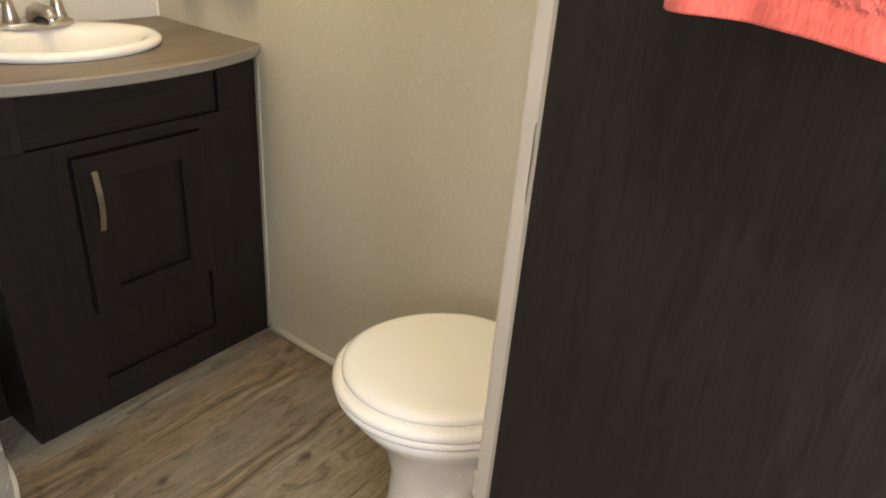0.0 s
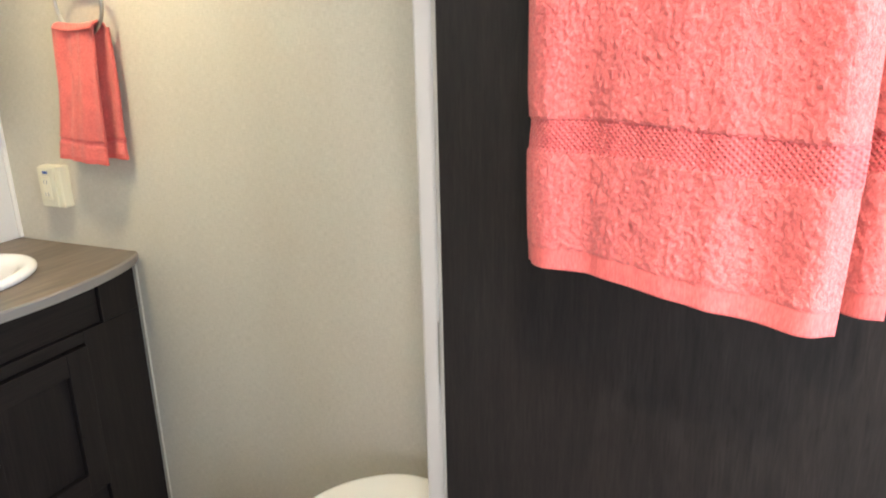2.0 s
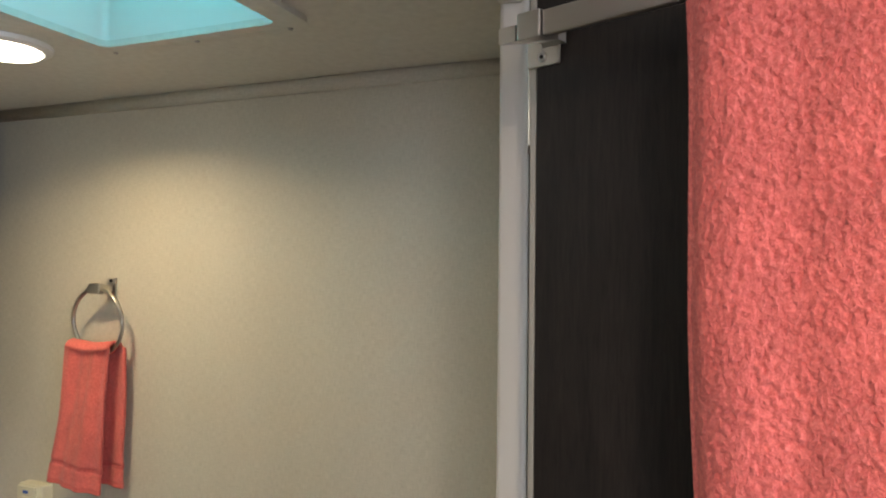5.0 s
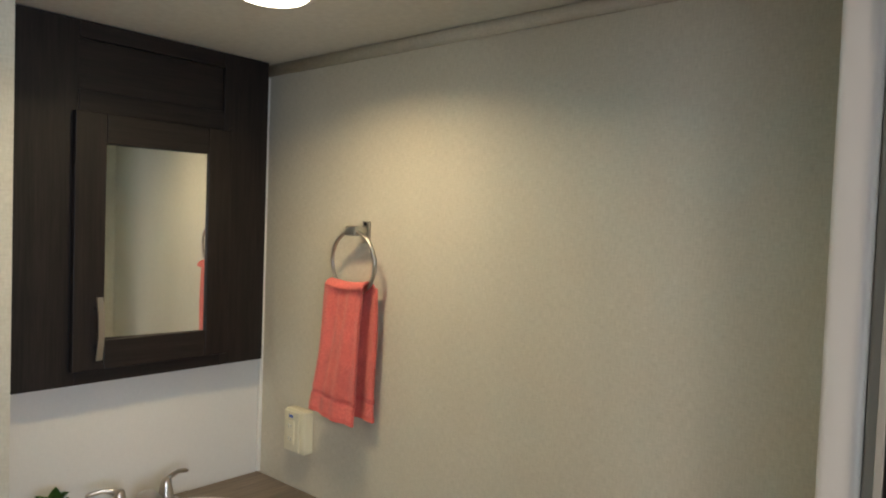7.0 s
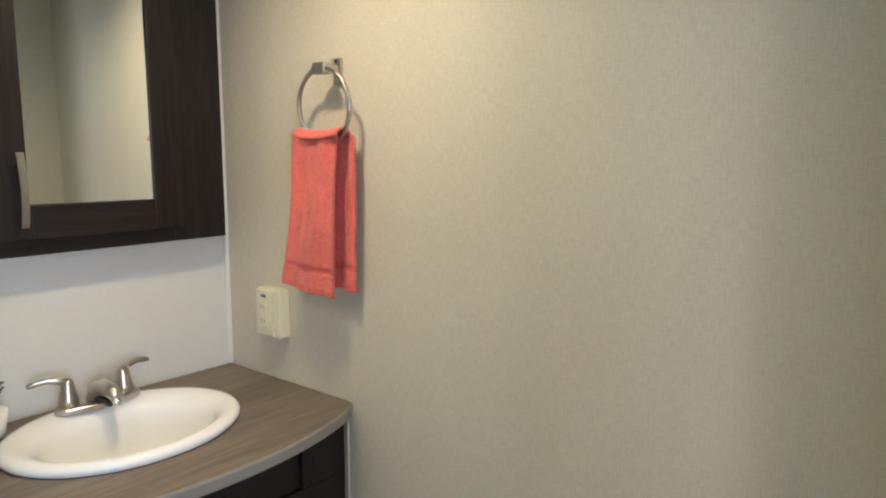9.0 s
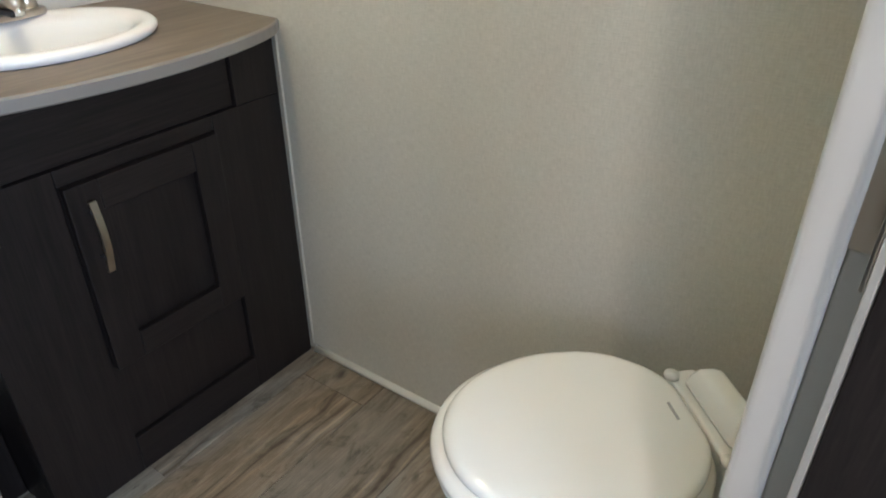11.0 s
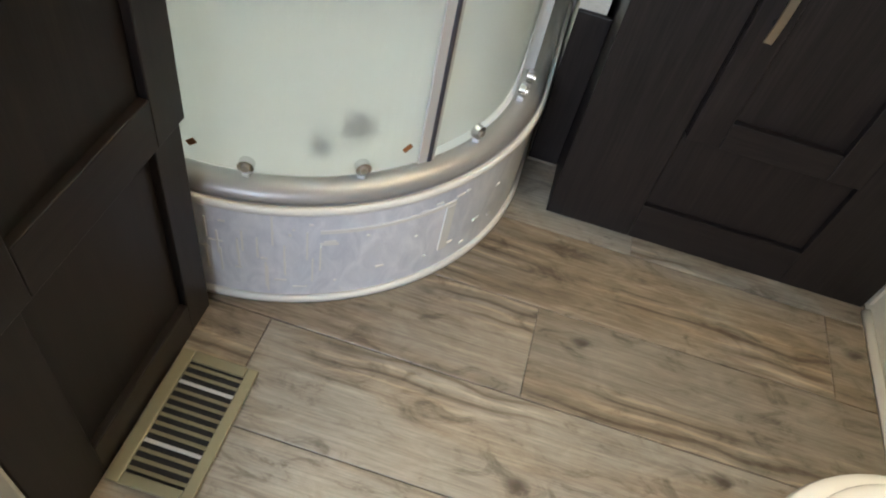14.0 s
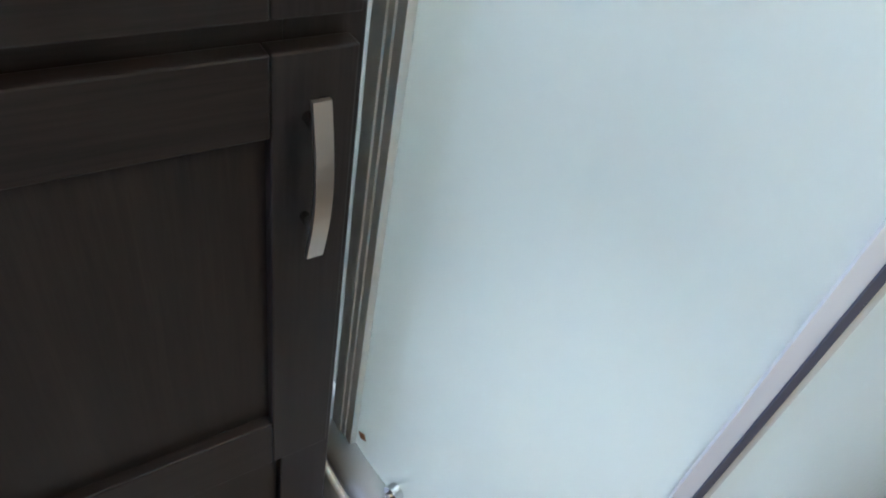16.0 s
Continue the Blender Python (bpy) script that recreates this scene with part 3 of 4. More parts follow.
f1 = cloth(hl, hr, 1.42, lambda u: 1.110 - 0.014 * u, lambda u, v: -0.062 - ripple(u, v, 1.0, 0.6) - 0.012 * v * math.sin(2.6 * u), 0.0012, 0.0028, ((0.83, 0.86), (0.965, 1.0)), 7.0)
f1.transform(Matrix.Translation((-0.4, 0.045, -1.1)))
cloth_part("front_layer", f1, small, 0.007)
f2 = cloth(lambda z: hl(z) + 0.03, lambda z: 0.487 + 0.003 * math.sin(20 * z), 1.418, lambda u: 1.112 - 0.006 * u, lambda u, v: -0.030 - ripple(u, v, 3.0, 0.5), 0.0012, 0.003, ((0.83, 0.86), (0.965, 1.0)), 9.0)
f2.transform(Matrix.Translation((-0.4, 0.045, -1.1)))
cloth_part("back_layer", f2, small, 0.007)
fold = bmesh.new()
fr = [[fold.verts.new((0.348 + 0.128 * j / 30, -0.046 + 0.017 * math.cos(a), 1.415 + 0.014 * math.sin(a) - 0.006 * math.sin(math.pi * j / 30))) for j in range(31)] for a in [math.pi * k / 8 for k in range(9)]]
for a, b in zip(fr, fr[1:]):
    for j in range(30):
        fold.faces.new((a[j], a[j + 1], b[j + 1], b[j]))
fold.transform(Matrix.Translation((-0.4, 0.045, -1.1)))
cloth_part("fold", fold, small, 0.006)

# socket box on the back wall
sock = thing("wall_socket", "ivory surface-mounted wall socket box", "wall socket", (0.197, 0, 1.023))
SA = (0.18, 0, 1.03)
part("box", rel(box(0.142, 0.222, -0.030, -0.0005, 0.974, 1.086, 0.004), SA), IVORY, sock)
part("cover_plate", rel(box(0.145, 0.205, -0.036, -0.0305, 0.978, 1.082, 0.002), SA), IVORY_DEEP, sock)
insert = part("insert", rel(box(0.160, 0.190, -0.040, -0.0365, 0.997, 1.060, 0.002), SA), IVORY, sock)
part("blue_tab", rel(box(0.167, 0.183, -0.0385, -0.0365, 1.066, 1.073, 0.0006), SA), BLUE, sock, "small blue mark")
for z in (1.012, 1.044):
    part("slot", rel(box(0.169, 0.171, -0.0412, -0.0401, z - 0.005, z + 0.005), SA), GREY, insert)
    part("slot", rel(box(0.179, 0.181, -0.0412, -0.0401, z - 0.005, z + 0.005), SA), GREY, insert)


# ---- cabinets ----
def curved_handle(x, y, z0, z1, n, parent, at):
    """A bowed flat bar pull standing off along n, on two round posts."""
    n = Vector(n)
    s = n.cross(Vector((0, 0, 1)))
    rows = []
    for k in range(13):
        v = k / 12
        c = Vector((x, y, z0 + (z1 - z0) * v)) + n * (0.020 + 0.010 * math.sin(math.pi * v))
        rows.append([c - s * 0.0065 - n * 0.002, c + s * 0.0065 - n * 0.002, c + s * 0.0065 + n * 0.002, c - s * 0.0065 + n * 0.002])
    h = part("handle", rel(loft(rows), at), NICKEL, parent, "brushed nickel bow handle")
    for v in (0.18, 0.82):
        z = z0 + (z1 - z0) * v
        b = Vector((x, y, z))
        part("post", rel(tube([b, b + n * 0.026], 0.004, 10), at), CHROME, h, smooth=True)
    return h


# vanity
VA = (0.2, -0.345, 0)
VF = 0.424
van = thing("vanity_cabinet", "dark espresso bathroom vanity cabinet with one door", "cabinet", VA)
part("body", rel(box(0.003, VF - 0.02, -0.688, -0.012, 0.002, 0.70, 0.002), VA), DARK, van)
part("side_panel", rel(box(0.003, VF - 0.0205, -0.6895, -0.6885, 0.002, 0.83), VA), DARK, van)
for y0, y1, z0, z1, mt in ((-0.690, -0.512, 0.002, 0.834, DARK), (-0.188, -0.011, 0.002, 0.834, DARK), (-0.5116, -0.1884, 0.002, 0.094, DARK_H),
                           (-0.5116, -0.1884, 0.675, 0.705, DARK_H), (-0.5116, -0.1884, 0.808, 0.834, DARK_H)):
    if mt is DARK:
        # stiles, notched for the false drawer
        lo = -0.59 if y0 < -0.6 else -0.125
        st_ = box(VF - 0.0195, VF, y0, y1, z0, 0.705, 0.0015)
        if y0 < -0.6:
            box(VF - 0.0195, VF, y0, lo, 0.7054, z1, 0.0015, bm=st_)
            box(VF - 0.0195, VF, lo + 0.0002, y1, 0.808, z1, 0.0015, bm=st_)
        else:
            box(VF - 0.0195, VF, lo, y1, 0.7054, z1, 0.0015, bm=st_)
            box(VF - 0.0195, VF, y0, lo - 0.0002, 0.808, z1, 0.0015, bm=st_)
        part("stile", rel(st_, VA), DARK, van)
    else:
        part("rail", rel(box(VF - 0.0195, VF, y0, y1, z0, z1, 0.0015), VA), mt, van)
part("false_drawer", rel(box(VF - 0.034, VF - 0.011, -0.589, -0.126, 0.706, 0.807, 0.001), VA), DARK_H, van)
part("lower_panel", rel(box(VF - 0.0195, VF - 0.012, -0.511, -0.189, 0.0945, 0.2795, 0.001), VA), DARK, van)
vd = part("door", rel(box(VF - 0.019, VF - 0.0045, -0.508, -0.192, 0.283, 0.672, 0.001), VA), DARK, van)
for y0, y1, z0, z1, mt in ((-0.508, -0.448, 0.283, 0.672, DARK), (-0.252, -0.192, 0.283, 0.672, DARK), (-0.4476, -0.2524, 0.283, 0.34, DARK_H), (-0.4476, -0.2524, 0.612, 0.672, DARK_H)):
    part("door_frame_piece", rel(box(VF - 0.004, VF + 0.012, y0, y1, z0, z1, 0.0018), VA), mt, vd)
curved_handle(VF + 0.012, -0.476, 0.505, 0.645, (1, 0, 0), vd, VA)
# low boxed-in panel between vanity and shower
wall("wall_filler", box(0.0, 0.262, -0.757, -0.7035, 0.0, CEIL), "narrow pale wall between vanity and shower")
tagged(part("plinth_panel", box(0.2625, 0.274, -0.757, -0.6905, 0.002, 0.372, 0.002), DARK), "low dark wood panel between vanity and shower", "cabinet panel")


# worktop with a bowed front
def bow(y):
    v = -y / 0.70
    return 0.438 + 0.082 * math.sin(math.pi * min(1, max(0, v)) ** 0.92) ** 0.75 if 0 < v < 1 else 0.438


outline = [(0.001, -0.0035), (bow(0), -0.0035)] + [(bow(-0.70 * k / 28), -0.0035 - 0.6965 * k / 28) for k in range(1, 29)] + [(0.001, -0.70)]
hole = [(0.22 + 0.14 * math.cos(a), -0.39 + 0.185 * math.sin(a)) for a in [k * 2 * math.pi / 48 for k in range(48)]]
top_bm = bmesh.new()
o = [top_bm.verts.new((x, y, 0.86)) for x, y in outline]
h = [top_bm.verts.new((x, y, 0.86)) for x, y in hole]
eo = [top_bm.edges.new((o[k], o[(k + 1) % len(o)])) for k in range(len(o))]
eh = [top_bm.edges.new((h[k], h[(k + 1) % len(h)])) for k in range(len(h))]
bmesh.ops.triangle_fill(top_bm, edges=eo + eh, use_beauty=True)
top_bm.normal_update()
worktop = thing("vanity_worktop", "grey-brown wood-grain laminate worktop with bowed front", "worktop", (0.2, -0.345, 0.86))
WA = (0.2, -0.345, 0.86)
slab = part("top_surface", rel(top_bm, WA), COUNTER, worktop)
if slab.data.polygons[0].normal.z < 0:
    slab.data.flip_normals()
epath = [(x, y) for x, y in outline[1:-1]]
edge_path = []
for k, (x, y) in enumerate(epath):
    a, b = epath[max(0, k - 1)], epath[min(len(epath) - 1, k + 1)]
    t_ = Vector((b[0] - a[0], b[1] - a[1])).normalized()
    edge_path.append((x, y, -t_.y, t_.x))
part("edge_band", rel(strip([(-0.006, 0.835), (0.001, 0.835), (0.003, 0.838), (0.003, 0.856), (0.0, 0.8597), (-0.006, 0.8597)], edge_path), WA), EDGE, worktop, "pale grey edge band")
part("underside", rel(box(0.405, 0.43, -0.698, -0.004, 0.8355, 0.8405), WA), EDGE, worktop)

# oval drop-in basin
basin = thing("wash_basin", "white oval drop-in wash basin", "wash basin", (0.225, -0.385, 0.86))
BA = Vector((0.225, -0.380, 0.0))


def oval(rx, ry, z, dx=0.0, n=56):
    return [(BA.x + dx + rx * math.cos(a), BA.y + ry * math.sin(a), z) for a in [k * 2 * math.pi / n for k in range(n)]]


rings_b = [oval(0.172, 0.212, 0.861), oval(0.177, 0.217, 0.866), oval(0.177, 0.217, 0.873), oval(0.171, 0.211, 0.879), oval(0.160, 0.200, 0.881), oval(0.146, 0.186, 0.8785, 0.006), oval(0.125, 0.168, 0.872, 0.014),
           oval(0.118, 0.16, 0.862, 0.016), oval(0.112, 0.152, 0.845, 0.018), oval(0.10, 0.135, 0.80, 0.018), oval(0.075, 0.10, 0.755, 0.015), oval(0.03, 0.04, 0.738, 0.012), oval(0.02, 0.026, 0.737, 0.012)]
bb = loft(rings_b, cap=False)
part("bowl", rel(bb, (0.225, -0.385, 0.86)), SINK, basin, smooth=True)
part("drain", rel(tube([(BA.x + 0.012, BA.y, 0.730), (BA.x + 0.012, BA.y, 0.739)], 0.024, 20), (0.225, -0.385, 0.86)), CHROME, basin, "chrome drain")

# two-handle tap
FA = (0.085, -0.375, 0.88)
tap = thing("basin_tap", "brushed nickel two-handle basin tap", "tap", FA)
deck = [(0.093 + 0.030 * math.cos(a) * 1.0, -0.372 + 0.085 * math.sin(a)) for a in [k * 2 * math.pi / 32 for k in range(32)]]
part("deck_plate", rel(prism(deck, 0.8795, 0.893, 0.004), FA), NICKEL, tap, smooth=False)
sp = [(0.088, -0.372, 0.893), (0.095, -0.372, 0.910), (0.118, -0.372, 0.921), (0.150, -0.372, 0.921), (0.175, -0.372, 0.914)]
part("spout", rel(tube(sp, [0.022, 0.021, 0.018, 0.015, 0.013], 14), FA), NICKEL, tap, smooth=True)
part("spout_mouth", rel(tube([(0.168, -0.372, 0.912), (0.170, -0.372, 0.897)], 0.009, 12), FA), CHROME, tap, smooth=True)
# shade below the spout, put in as a solid black block
part("shadow_body", rel(box(0.100, 0.165, -0.386, -0.358, 0.8935, 0.905, 0.004), FA), BLACK, tap, "black block put in for the shade under the spout")
for s_ in (-1, 1):
    hy = -0.372 + s_ * 0.055
    hub = part("handle_base", rel(tube([(0.086, hy, 0.890), (0.086, hy, 0.905), (0.086, hy, 0.925), (0.086, hy, 0.938), (0.085, hy, 0.944)], [0.020, 0.0175, 0.0135, 0.012, 0.008], 16), FA), NICKEL, tap, smooth=True)
    lv = [(0.085, hy, 0.938), (0.081, hy + s_ * 0.016, 0.944), (0.074, hy + s_ * 0.034, 0.947), (0.067, hy + s_ * 0.058, 0.943), (0.066, hy + s_ * 0.066, 0.940)]
    part("lever", rel(tube(lv, [0.009, 0.0085, 0.0072, 0.0068, 0.004], 12, flat=0.75), FA), NICKEL, hub, smooth=True)

# small plant beside the basin
plant = thing("potted_plant", "small green leafy plant on the worktop", "plant", (0.068, -0.562, 0.86))
PA = (0.068, -0.562, 0.86)
part("pot", rel(tube([(0.068, -0.562, 0.861), (0.068, -0.562, 0.875), (0.068, -0.562, 0.915)], [0.026, 0.028, 0.034], 18), PA), WHITE, plant, smooth=True)
for k in range(16):
    a, tilt = random.uniform(0, 6.28), random.uniform(0.15, 1.25)
    L, w = random.uniform(0.04, 0.07), random.uniform(0.011, 0.017)
    root = Vector((0.068 + 0.012 * math.cos(a), -0.562 + 0.012 * math.sin(a), 0.912 + random.uniform(0, 0.03)))
    d = Vector((math.cos(a) * math.sin(tilt), math.sin(a) * math.sin(tilt), math.cos(tilt)))
    s_ = d.cross(Vector((0, 0, 1))).normalized()
    up = s_.cross(d)
    lf = bmesh.new()
    mid, lft, rgt = [], [], []
    for q in range(7):
        v = q / 6
        c = root + d * L * v - Vector((0, 0, 0.018)) * v * v
        ww = w * math.sin(math.pi * v ** 0.8)
        mid.append(lf.verts.new(c - up * 0.002))
        lft.append(lf.verts.new(c + s_ * ww + up * 0.002))
        rgt.append(lf.verts.new(c - s_ * ww + up * 0.002))
    for q in range(6):
        lf.faces.new((mid[q], mid[q + 1], lft[q + 1], lft[q]))
        lf.faces.new((mid[q], rgt[q], rgt[q + 1], mid[q + 1]))
    bmesh.ops.solidify(lf, geom=lf.faces[:], thickness=0.0006)
    part("leaf", rel(lf, PA), LEAF, plant, smooth=True)

# mirror cabinet on the vanity wall
MA = (0.02, -0.34, 1.59)
mcab = thing("mirror_cabinet", "dark espresso wall cabinet with a mirrored door", "cabinet", MA)
MD = 0.055
part("body", rel(box(0.001, MD - 0.016, -0.66, -0.0385, 1.192, CEIL - 0.004, 0.001), MA), DARK, mcab)
for y0, y1, z0, z1, mt in ((-0.662, -0.516, 1.19, CEIL - 0.003, DARK), (-0.166, -0.037, 1.19, CEIL - 0.003, DARK), (-0.5156, -0.1664, 1.19, 1.225, DARK_H), (-0.5156, -0.1664, 1.775, 1.835, DARK_H), (-0.5156, -0.1664, 1.945, CEIL - 0.003, DARK_H)):
    part("face_frame_piece", rel(box(MD - 0.0155, MD, y0, y1, z0, z1, 0.0015), MA), mt, mcab)
part("upper_panel", rel(box(MD - 0.0155, MD - 0.008, -0.515, -0.167, 1.8354, 1.9446, 0.001), MA), DARK_H, mcab)
md_ = part("door", rel(box(MD - 0.0158, MD - 0.0150, -0.515, -0.167, 1.2255, 1.7745, 0.001), MA), DARK, mcab)
for y0, y1, z0, z1, mt in ((-0.528, -0.462, 1.222, 1.787, DARK), (-0.216, -0.152, 1.222, 1.787, DARK), (-0.4616, -0.2164, 1.222, 1.286, DARK_H), (-0.4616, -0.2164, 1.722, 1.787, DARK_H)):
    part("door_frame_piece", rel(box(MD + 0.0005, MD + 0.017, y0, y1, z0, z1, 0.0018), MA), mt, md_)
part("mirror", rel(box(MD + 0.006, MD + 0.010, -0.4608, -0.2172, 1.2864, 1.7216, 0.0, m=Matrix.Translation((MD + 0.008, -0.2172, 0)) @ Matrix.Rotation(radians(-3.6), 4, "Z") @ Matrix.Translation((-MD - 0.008, 0.2172, 0))), MA), MIRROR, md_, "clear mirror glass")
curved_handle(MD + 0.017, -0.480, 1.247, 1.385, (1, 0, 0), md_, MA)

# tall linen cabinet beside the shower
TA = (1.09, -1.42, 0)
TF = -1.212
tall = thing("linen_cabinet", "tall dark espresso linen cabinet with framed doors", "cabinet", TA)
part("body", rel(box(0.892, 1.298, -1.648, TF - 0.02, 0.002, 1.985, 0.002), TA), DARK, tall)
for x0, x1, z0, z1, mt in ((0.890, 0.948, 0.002, 1.985, DARK), (1.2, 1.2985, 0.002, 1.985, DARK), (0.9484, 1.1996, 0.002, 0.078, DARK_HX), (0.9484, 1.1996, 0.424, 0.44, DARK_HX), (0.9484, 1.1996, 0.9, 0.925, DARK_HX), (0.9484, 1.1996, 1.9, 1.985, DARK_HX)):
    part("face_frame_piece", rel(box(x0, x1, TF - 0.0195, TF, z0, z1, 0.0015), TA), mt, tall)
part("lower_panel", rel(box(0.9486, 1.1994, TF - 0.0195, TF - 0.012, 0.0784, 0.4236, 0.001), TA), DARK, tall)


def tall_door(z0, z1, low_handle):
    d = part("door", rel(box(0.945, 1.205, TF + 0.0005, TF + 0.006, z0 + 0.03, z1 - 0.03, 0.001), TA), DARK, tall)
    for a0, a1, b0, b1, mt in ((0.903, 0.964, z0, z1, DARK), (1.195, 1.256, z0, z1, DARK), (0.9644, 1.1946, z0, z0 + 0.073, DARK_HX), (0.9644, 1.1946, z1 - 0.062, z1, DARK_HX)):
        part("door_frame_piece", rel(box(a0, a1, TF + 0.0008, TF + 0.018, b0, b1, 0.0018), TA), mt, d)
    hz = z1 - 0.19 if not low_handle else z0 + 0.03
    curved_handle(0.939, TF + 0.018, hz + 0.030, hz + 0.166, (0, 1, 0), d, TA)


tall_door(0.432, 0.907, False)
tall_door(0.928, 1.895, True)

# ---- shower ----
SC = (0.37, -1.26)


def shower_path(r, n=40, start=None):
    p = [(0.0 + 0.002, SC[1] + r, 0, 1), (0.2, SC[1] + r, 0, 1)]
    p += [(SC[0] + r * math.sin(a), SC[1] + r * math.cos(a), math.sin(a), math.cos(a)) for a in [k * (math.pi / 2) / n for k in range(n + 1)]]
    return p + [(SC[0] + r, -1.45, 1, 0), (SC[0] + r, -1.648, 1, 0)]


SH = (0.4, -1.2, 0)
shower = thing("shower_enclosure", "curved frosted glass shower enclosure on a white tray", "shower", SH)
tray = part("tray", rel(strip([(-0.06, 0.02), (0.0, 0.004), (0.0, 0.236), (-0.004, 0.24), (-0.06, 0.24)], shower_path(0.489)), SH), FILM, shower, "white tray skirt in wrinkled film", smooth=False)
fl_out = [(x, y) for x, y, _, _ in shower_path(0.44)] + [(0.002, -1.648)]
part("tray_floor", rel(prism(fl_out, 0.02, 0.06), SH), ACRYLIC, shower)
part("lower_bead", rel(strip([(-0.001, 0.002), (0.007, 0.002), (0.008, 0.008), (0.006, 0.015), (-0.001, 0.016)], shower_path(0.490)), SH), WHITE, tray, "white bead", smooth=True)
part("upper_bead", rel(strip([(-0.001, 0.226), (0.006, 0.227), (0.008, 0.233), (0.006, 0.241), (-0.001, 0.242)], shower_path(0.490)), SH), WHITE, tray, "white bead", smooth=True)
lip = [(0.0, 0.2425), (0.001, 0.252), (-0.006, 0.262), (-0.02, 0.268), (-0.036, 0.266), (-0.046, 0.258), (-0.05, 0.2425)]
part("bottom_track", rel(strip(lip, shower_path(0.487)), SH), TRACK, shower, "satin aluminium curved track", smooth=True)
GT = 1.84
part("top_track", rel(strip([(-0.028, GT), (0.012, GT), (0.014, GT + 0.02), (0.012, GT + 0.04), (-0.028, GT + 0.04)], shower_path(0.44)), SH), ALUMINIUM, shower)


def arc(r, a0, a1, n=24):
    return [(SC[0] + r * math.sin(a), SC[1] + r * math.cos(a), math.sin(a), math.cos(a)) for a in [a0 + (a1 - a0) * k / n for k in range(n + 1)]]


MU = math.atan2(0.641 - SC[0], -0.931 - SC[1]) + 0.05
gl_prof = [(-0.003, 0.268), (0.003, 0.268), (0.003, GT), (-0.003, GT)]
g1 = [(0.03, SC[1] + 0.430, 0, 1), (SC[0], SC[1] + 0.430, 0, 1)] + arc(0.430, 0.02, MU)
pane = part("glass_pane", rel(strip(gl_prof, g1), SH), GLASS, shower, smooth=False)
g2 = arc(0.446, MU, math.pi / 2) + [(SC[0] + 0.446, -1.285, 1, 0)]
pane2 = part("sliding_door", rel(strip(gl_prof, g2), SH), GLASS, shower, "frosted curved sliding glass door")
g3 = [(SC[0] + 0.43, -1.32, 1, 0), (SC[0] + 0.43, -1.62, 1, 0)]
part("glass_pane", rel(strip(gl_prof, g3), SH), GLASS, shower)
# two dark rounded pieces just inside the glass
for px, py, pr, pz in ((0.688, -1.032, 0.024, 0.295), (0.735, -1.075, 0.012, 0.278)):
    part("inner_dark_piece", rel(tube([(px, py, pz), (px - 0.012, py - 0.01, pz + 0.01), (px - 0.02, py - 0.016, pz + 0.015)], [pr, pr, 0.6 * pr], 16), SH), GASKET, shower, "dark round piece behind the frosted glass", smooth=True)
# seal and stiles where the panes meet
mu = Vector((math.sin(MU), math.cos(MU), 0))
ms_ = Vector((math.cos(MU), -math.sin(MU), 0))


def upright(centre, n, s, dn, ds, mat, name, label=""):
    sec = [[Vector(centre) + n * a + s * b + Vector((0, 0, z)) for a, b in ((-dn, -ds), (dn, -ds), (dn, ds), (-dn, ds))] for z in (0.262, GT + 0.002)]
    return part(name, rel(loft(sec), SH), mat, shower, label)


mc = Vector((SC[0], SC[1], 0))
upright(mc + mu * 0.447 + ms_ * 0.004, mu, ms_, 0.006, 0.008, ALUMINIUM, "door_stile")
upright(mc + mu * 0.449 - ms_ * 0.0078, mu, ms_, 0.006, 0.0033, GASKET, "door_seal", "dark rubber seal")
upright(mc + mu * 0.445 - ms_ * 0.0158, mu, ms_, 0.005, 0.0042, ALUMINIUM, "door_stile")
ex, ey = Vector((1, 0, 0)), Vector((0, 1, 0))
upright((SC[0] + 0.444, -1.297, 0), ex, ey, 0.018, 0.0112, WHITE, "frame_post")
upright((SC[0] + 0.446, -1.2805, 0), ex, ey, 0.014, 0.0048, WHITE, "door_seal", "pale grey seal")
upright((SC[0] + 0.452, -1.268, 0), ex, ey, 0.006, 0.007, WHITE, "door_stile")
upright((0.016, SC[1] + 0.437, 0), ey, ex, 0.015, 0.014, ALUMINIUM, "frame_post")
upright((0.325, SC[1] + 0.447, 0), ey, ex, 0.010, 0.012, ALUMINIUM, "frame_post")
# guide wheels at the foot of the glass
for gx, gy in ((0.799, -1.167), (0.735, -1.015), (0.581, -0.873), (0.44, -0.826), (0.395, -0.822)):
    g = Vector((gx - SC[0], gy - SC[1], 0)).normalized()
    c = mc + g * 0.452 + Vector((0, 0, 0.287))
    wheel = part("guide_wheel", rel(tube([c - g * 0.002, c + g * 0.010], 0.0125, 20), SH), CHROME, shower, smooth=False)
    part("hub", rel(tube([c + g * 0.0103, c + g * 0.014], 0.006, 12), SH), NICKEL, wheel)
    part("lug", rel(box(-0.006, 0.006, -0.006, 0.006, 0.0, 0.014, 0.0015, m=Matrix.Translation(c - Vector((0, 0, 0.0265)) + g * 0.003)), SH), ALUMINIUM, wheel)
for gx, gy in ((0.691, -0.959), (0.811, -1.245)):
    g = Vector((gx - SC[0], gy - SC[1], 0)).normalized()
    c = mc + g * 0.4505 + Vector((0, 0, 0.306))
    turn = Matrix.Translation(c) @ g.to_track_quat("X", "Z").to_matrix().to_4x4() @ Matrix.Rotation(radians(38), 4, "X")
    part("rust_tab", rel(box(0, 0.0012, -0.008, 0.008, -0.005, 0.005, 0.0004, m=turn), SH), STAIN, shower, "small rust-brown tab on the glass")
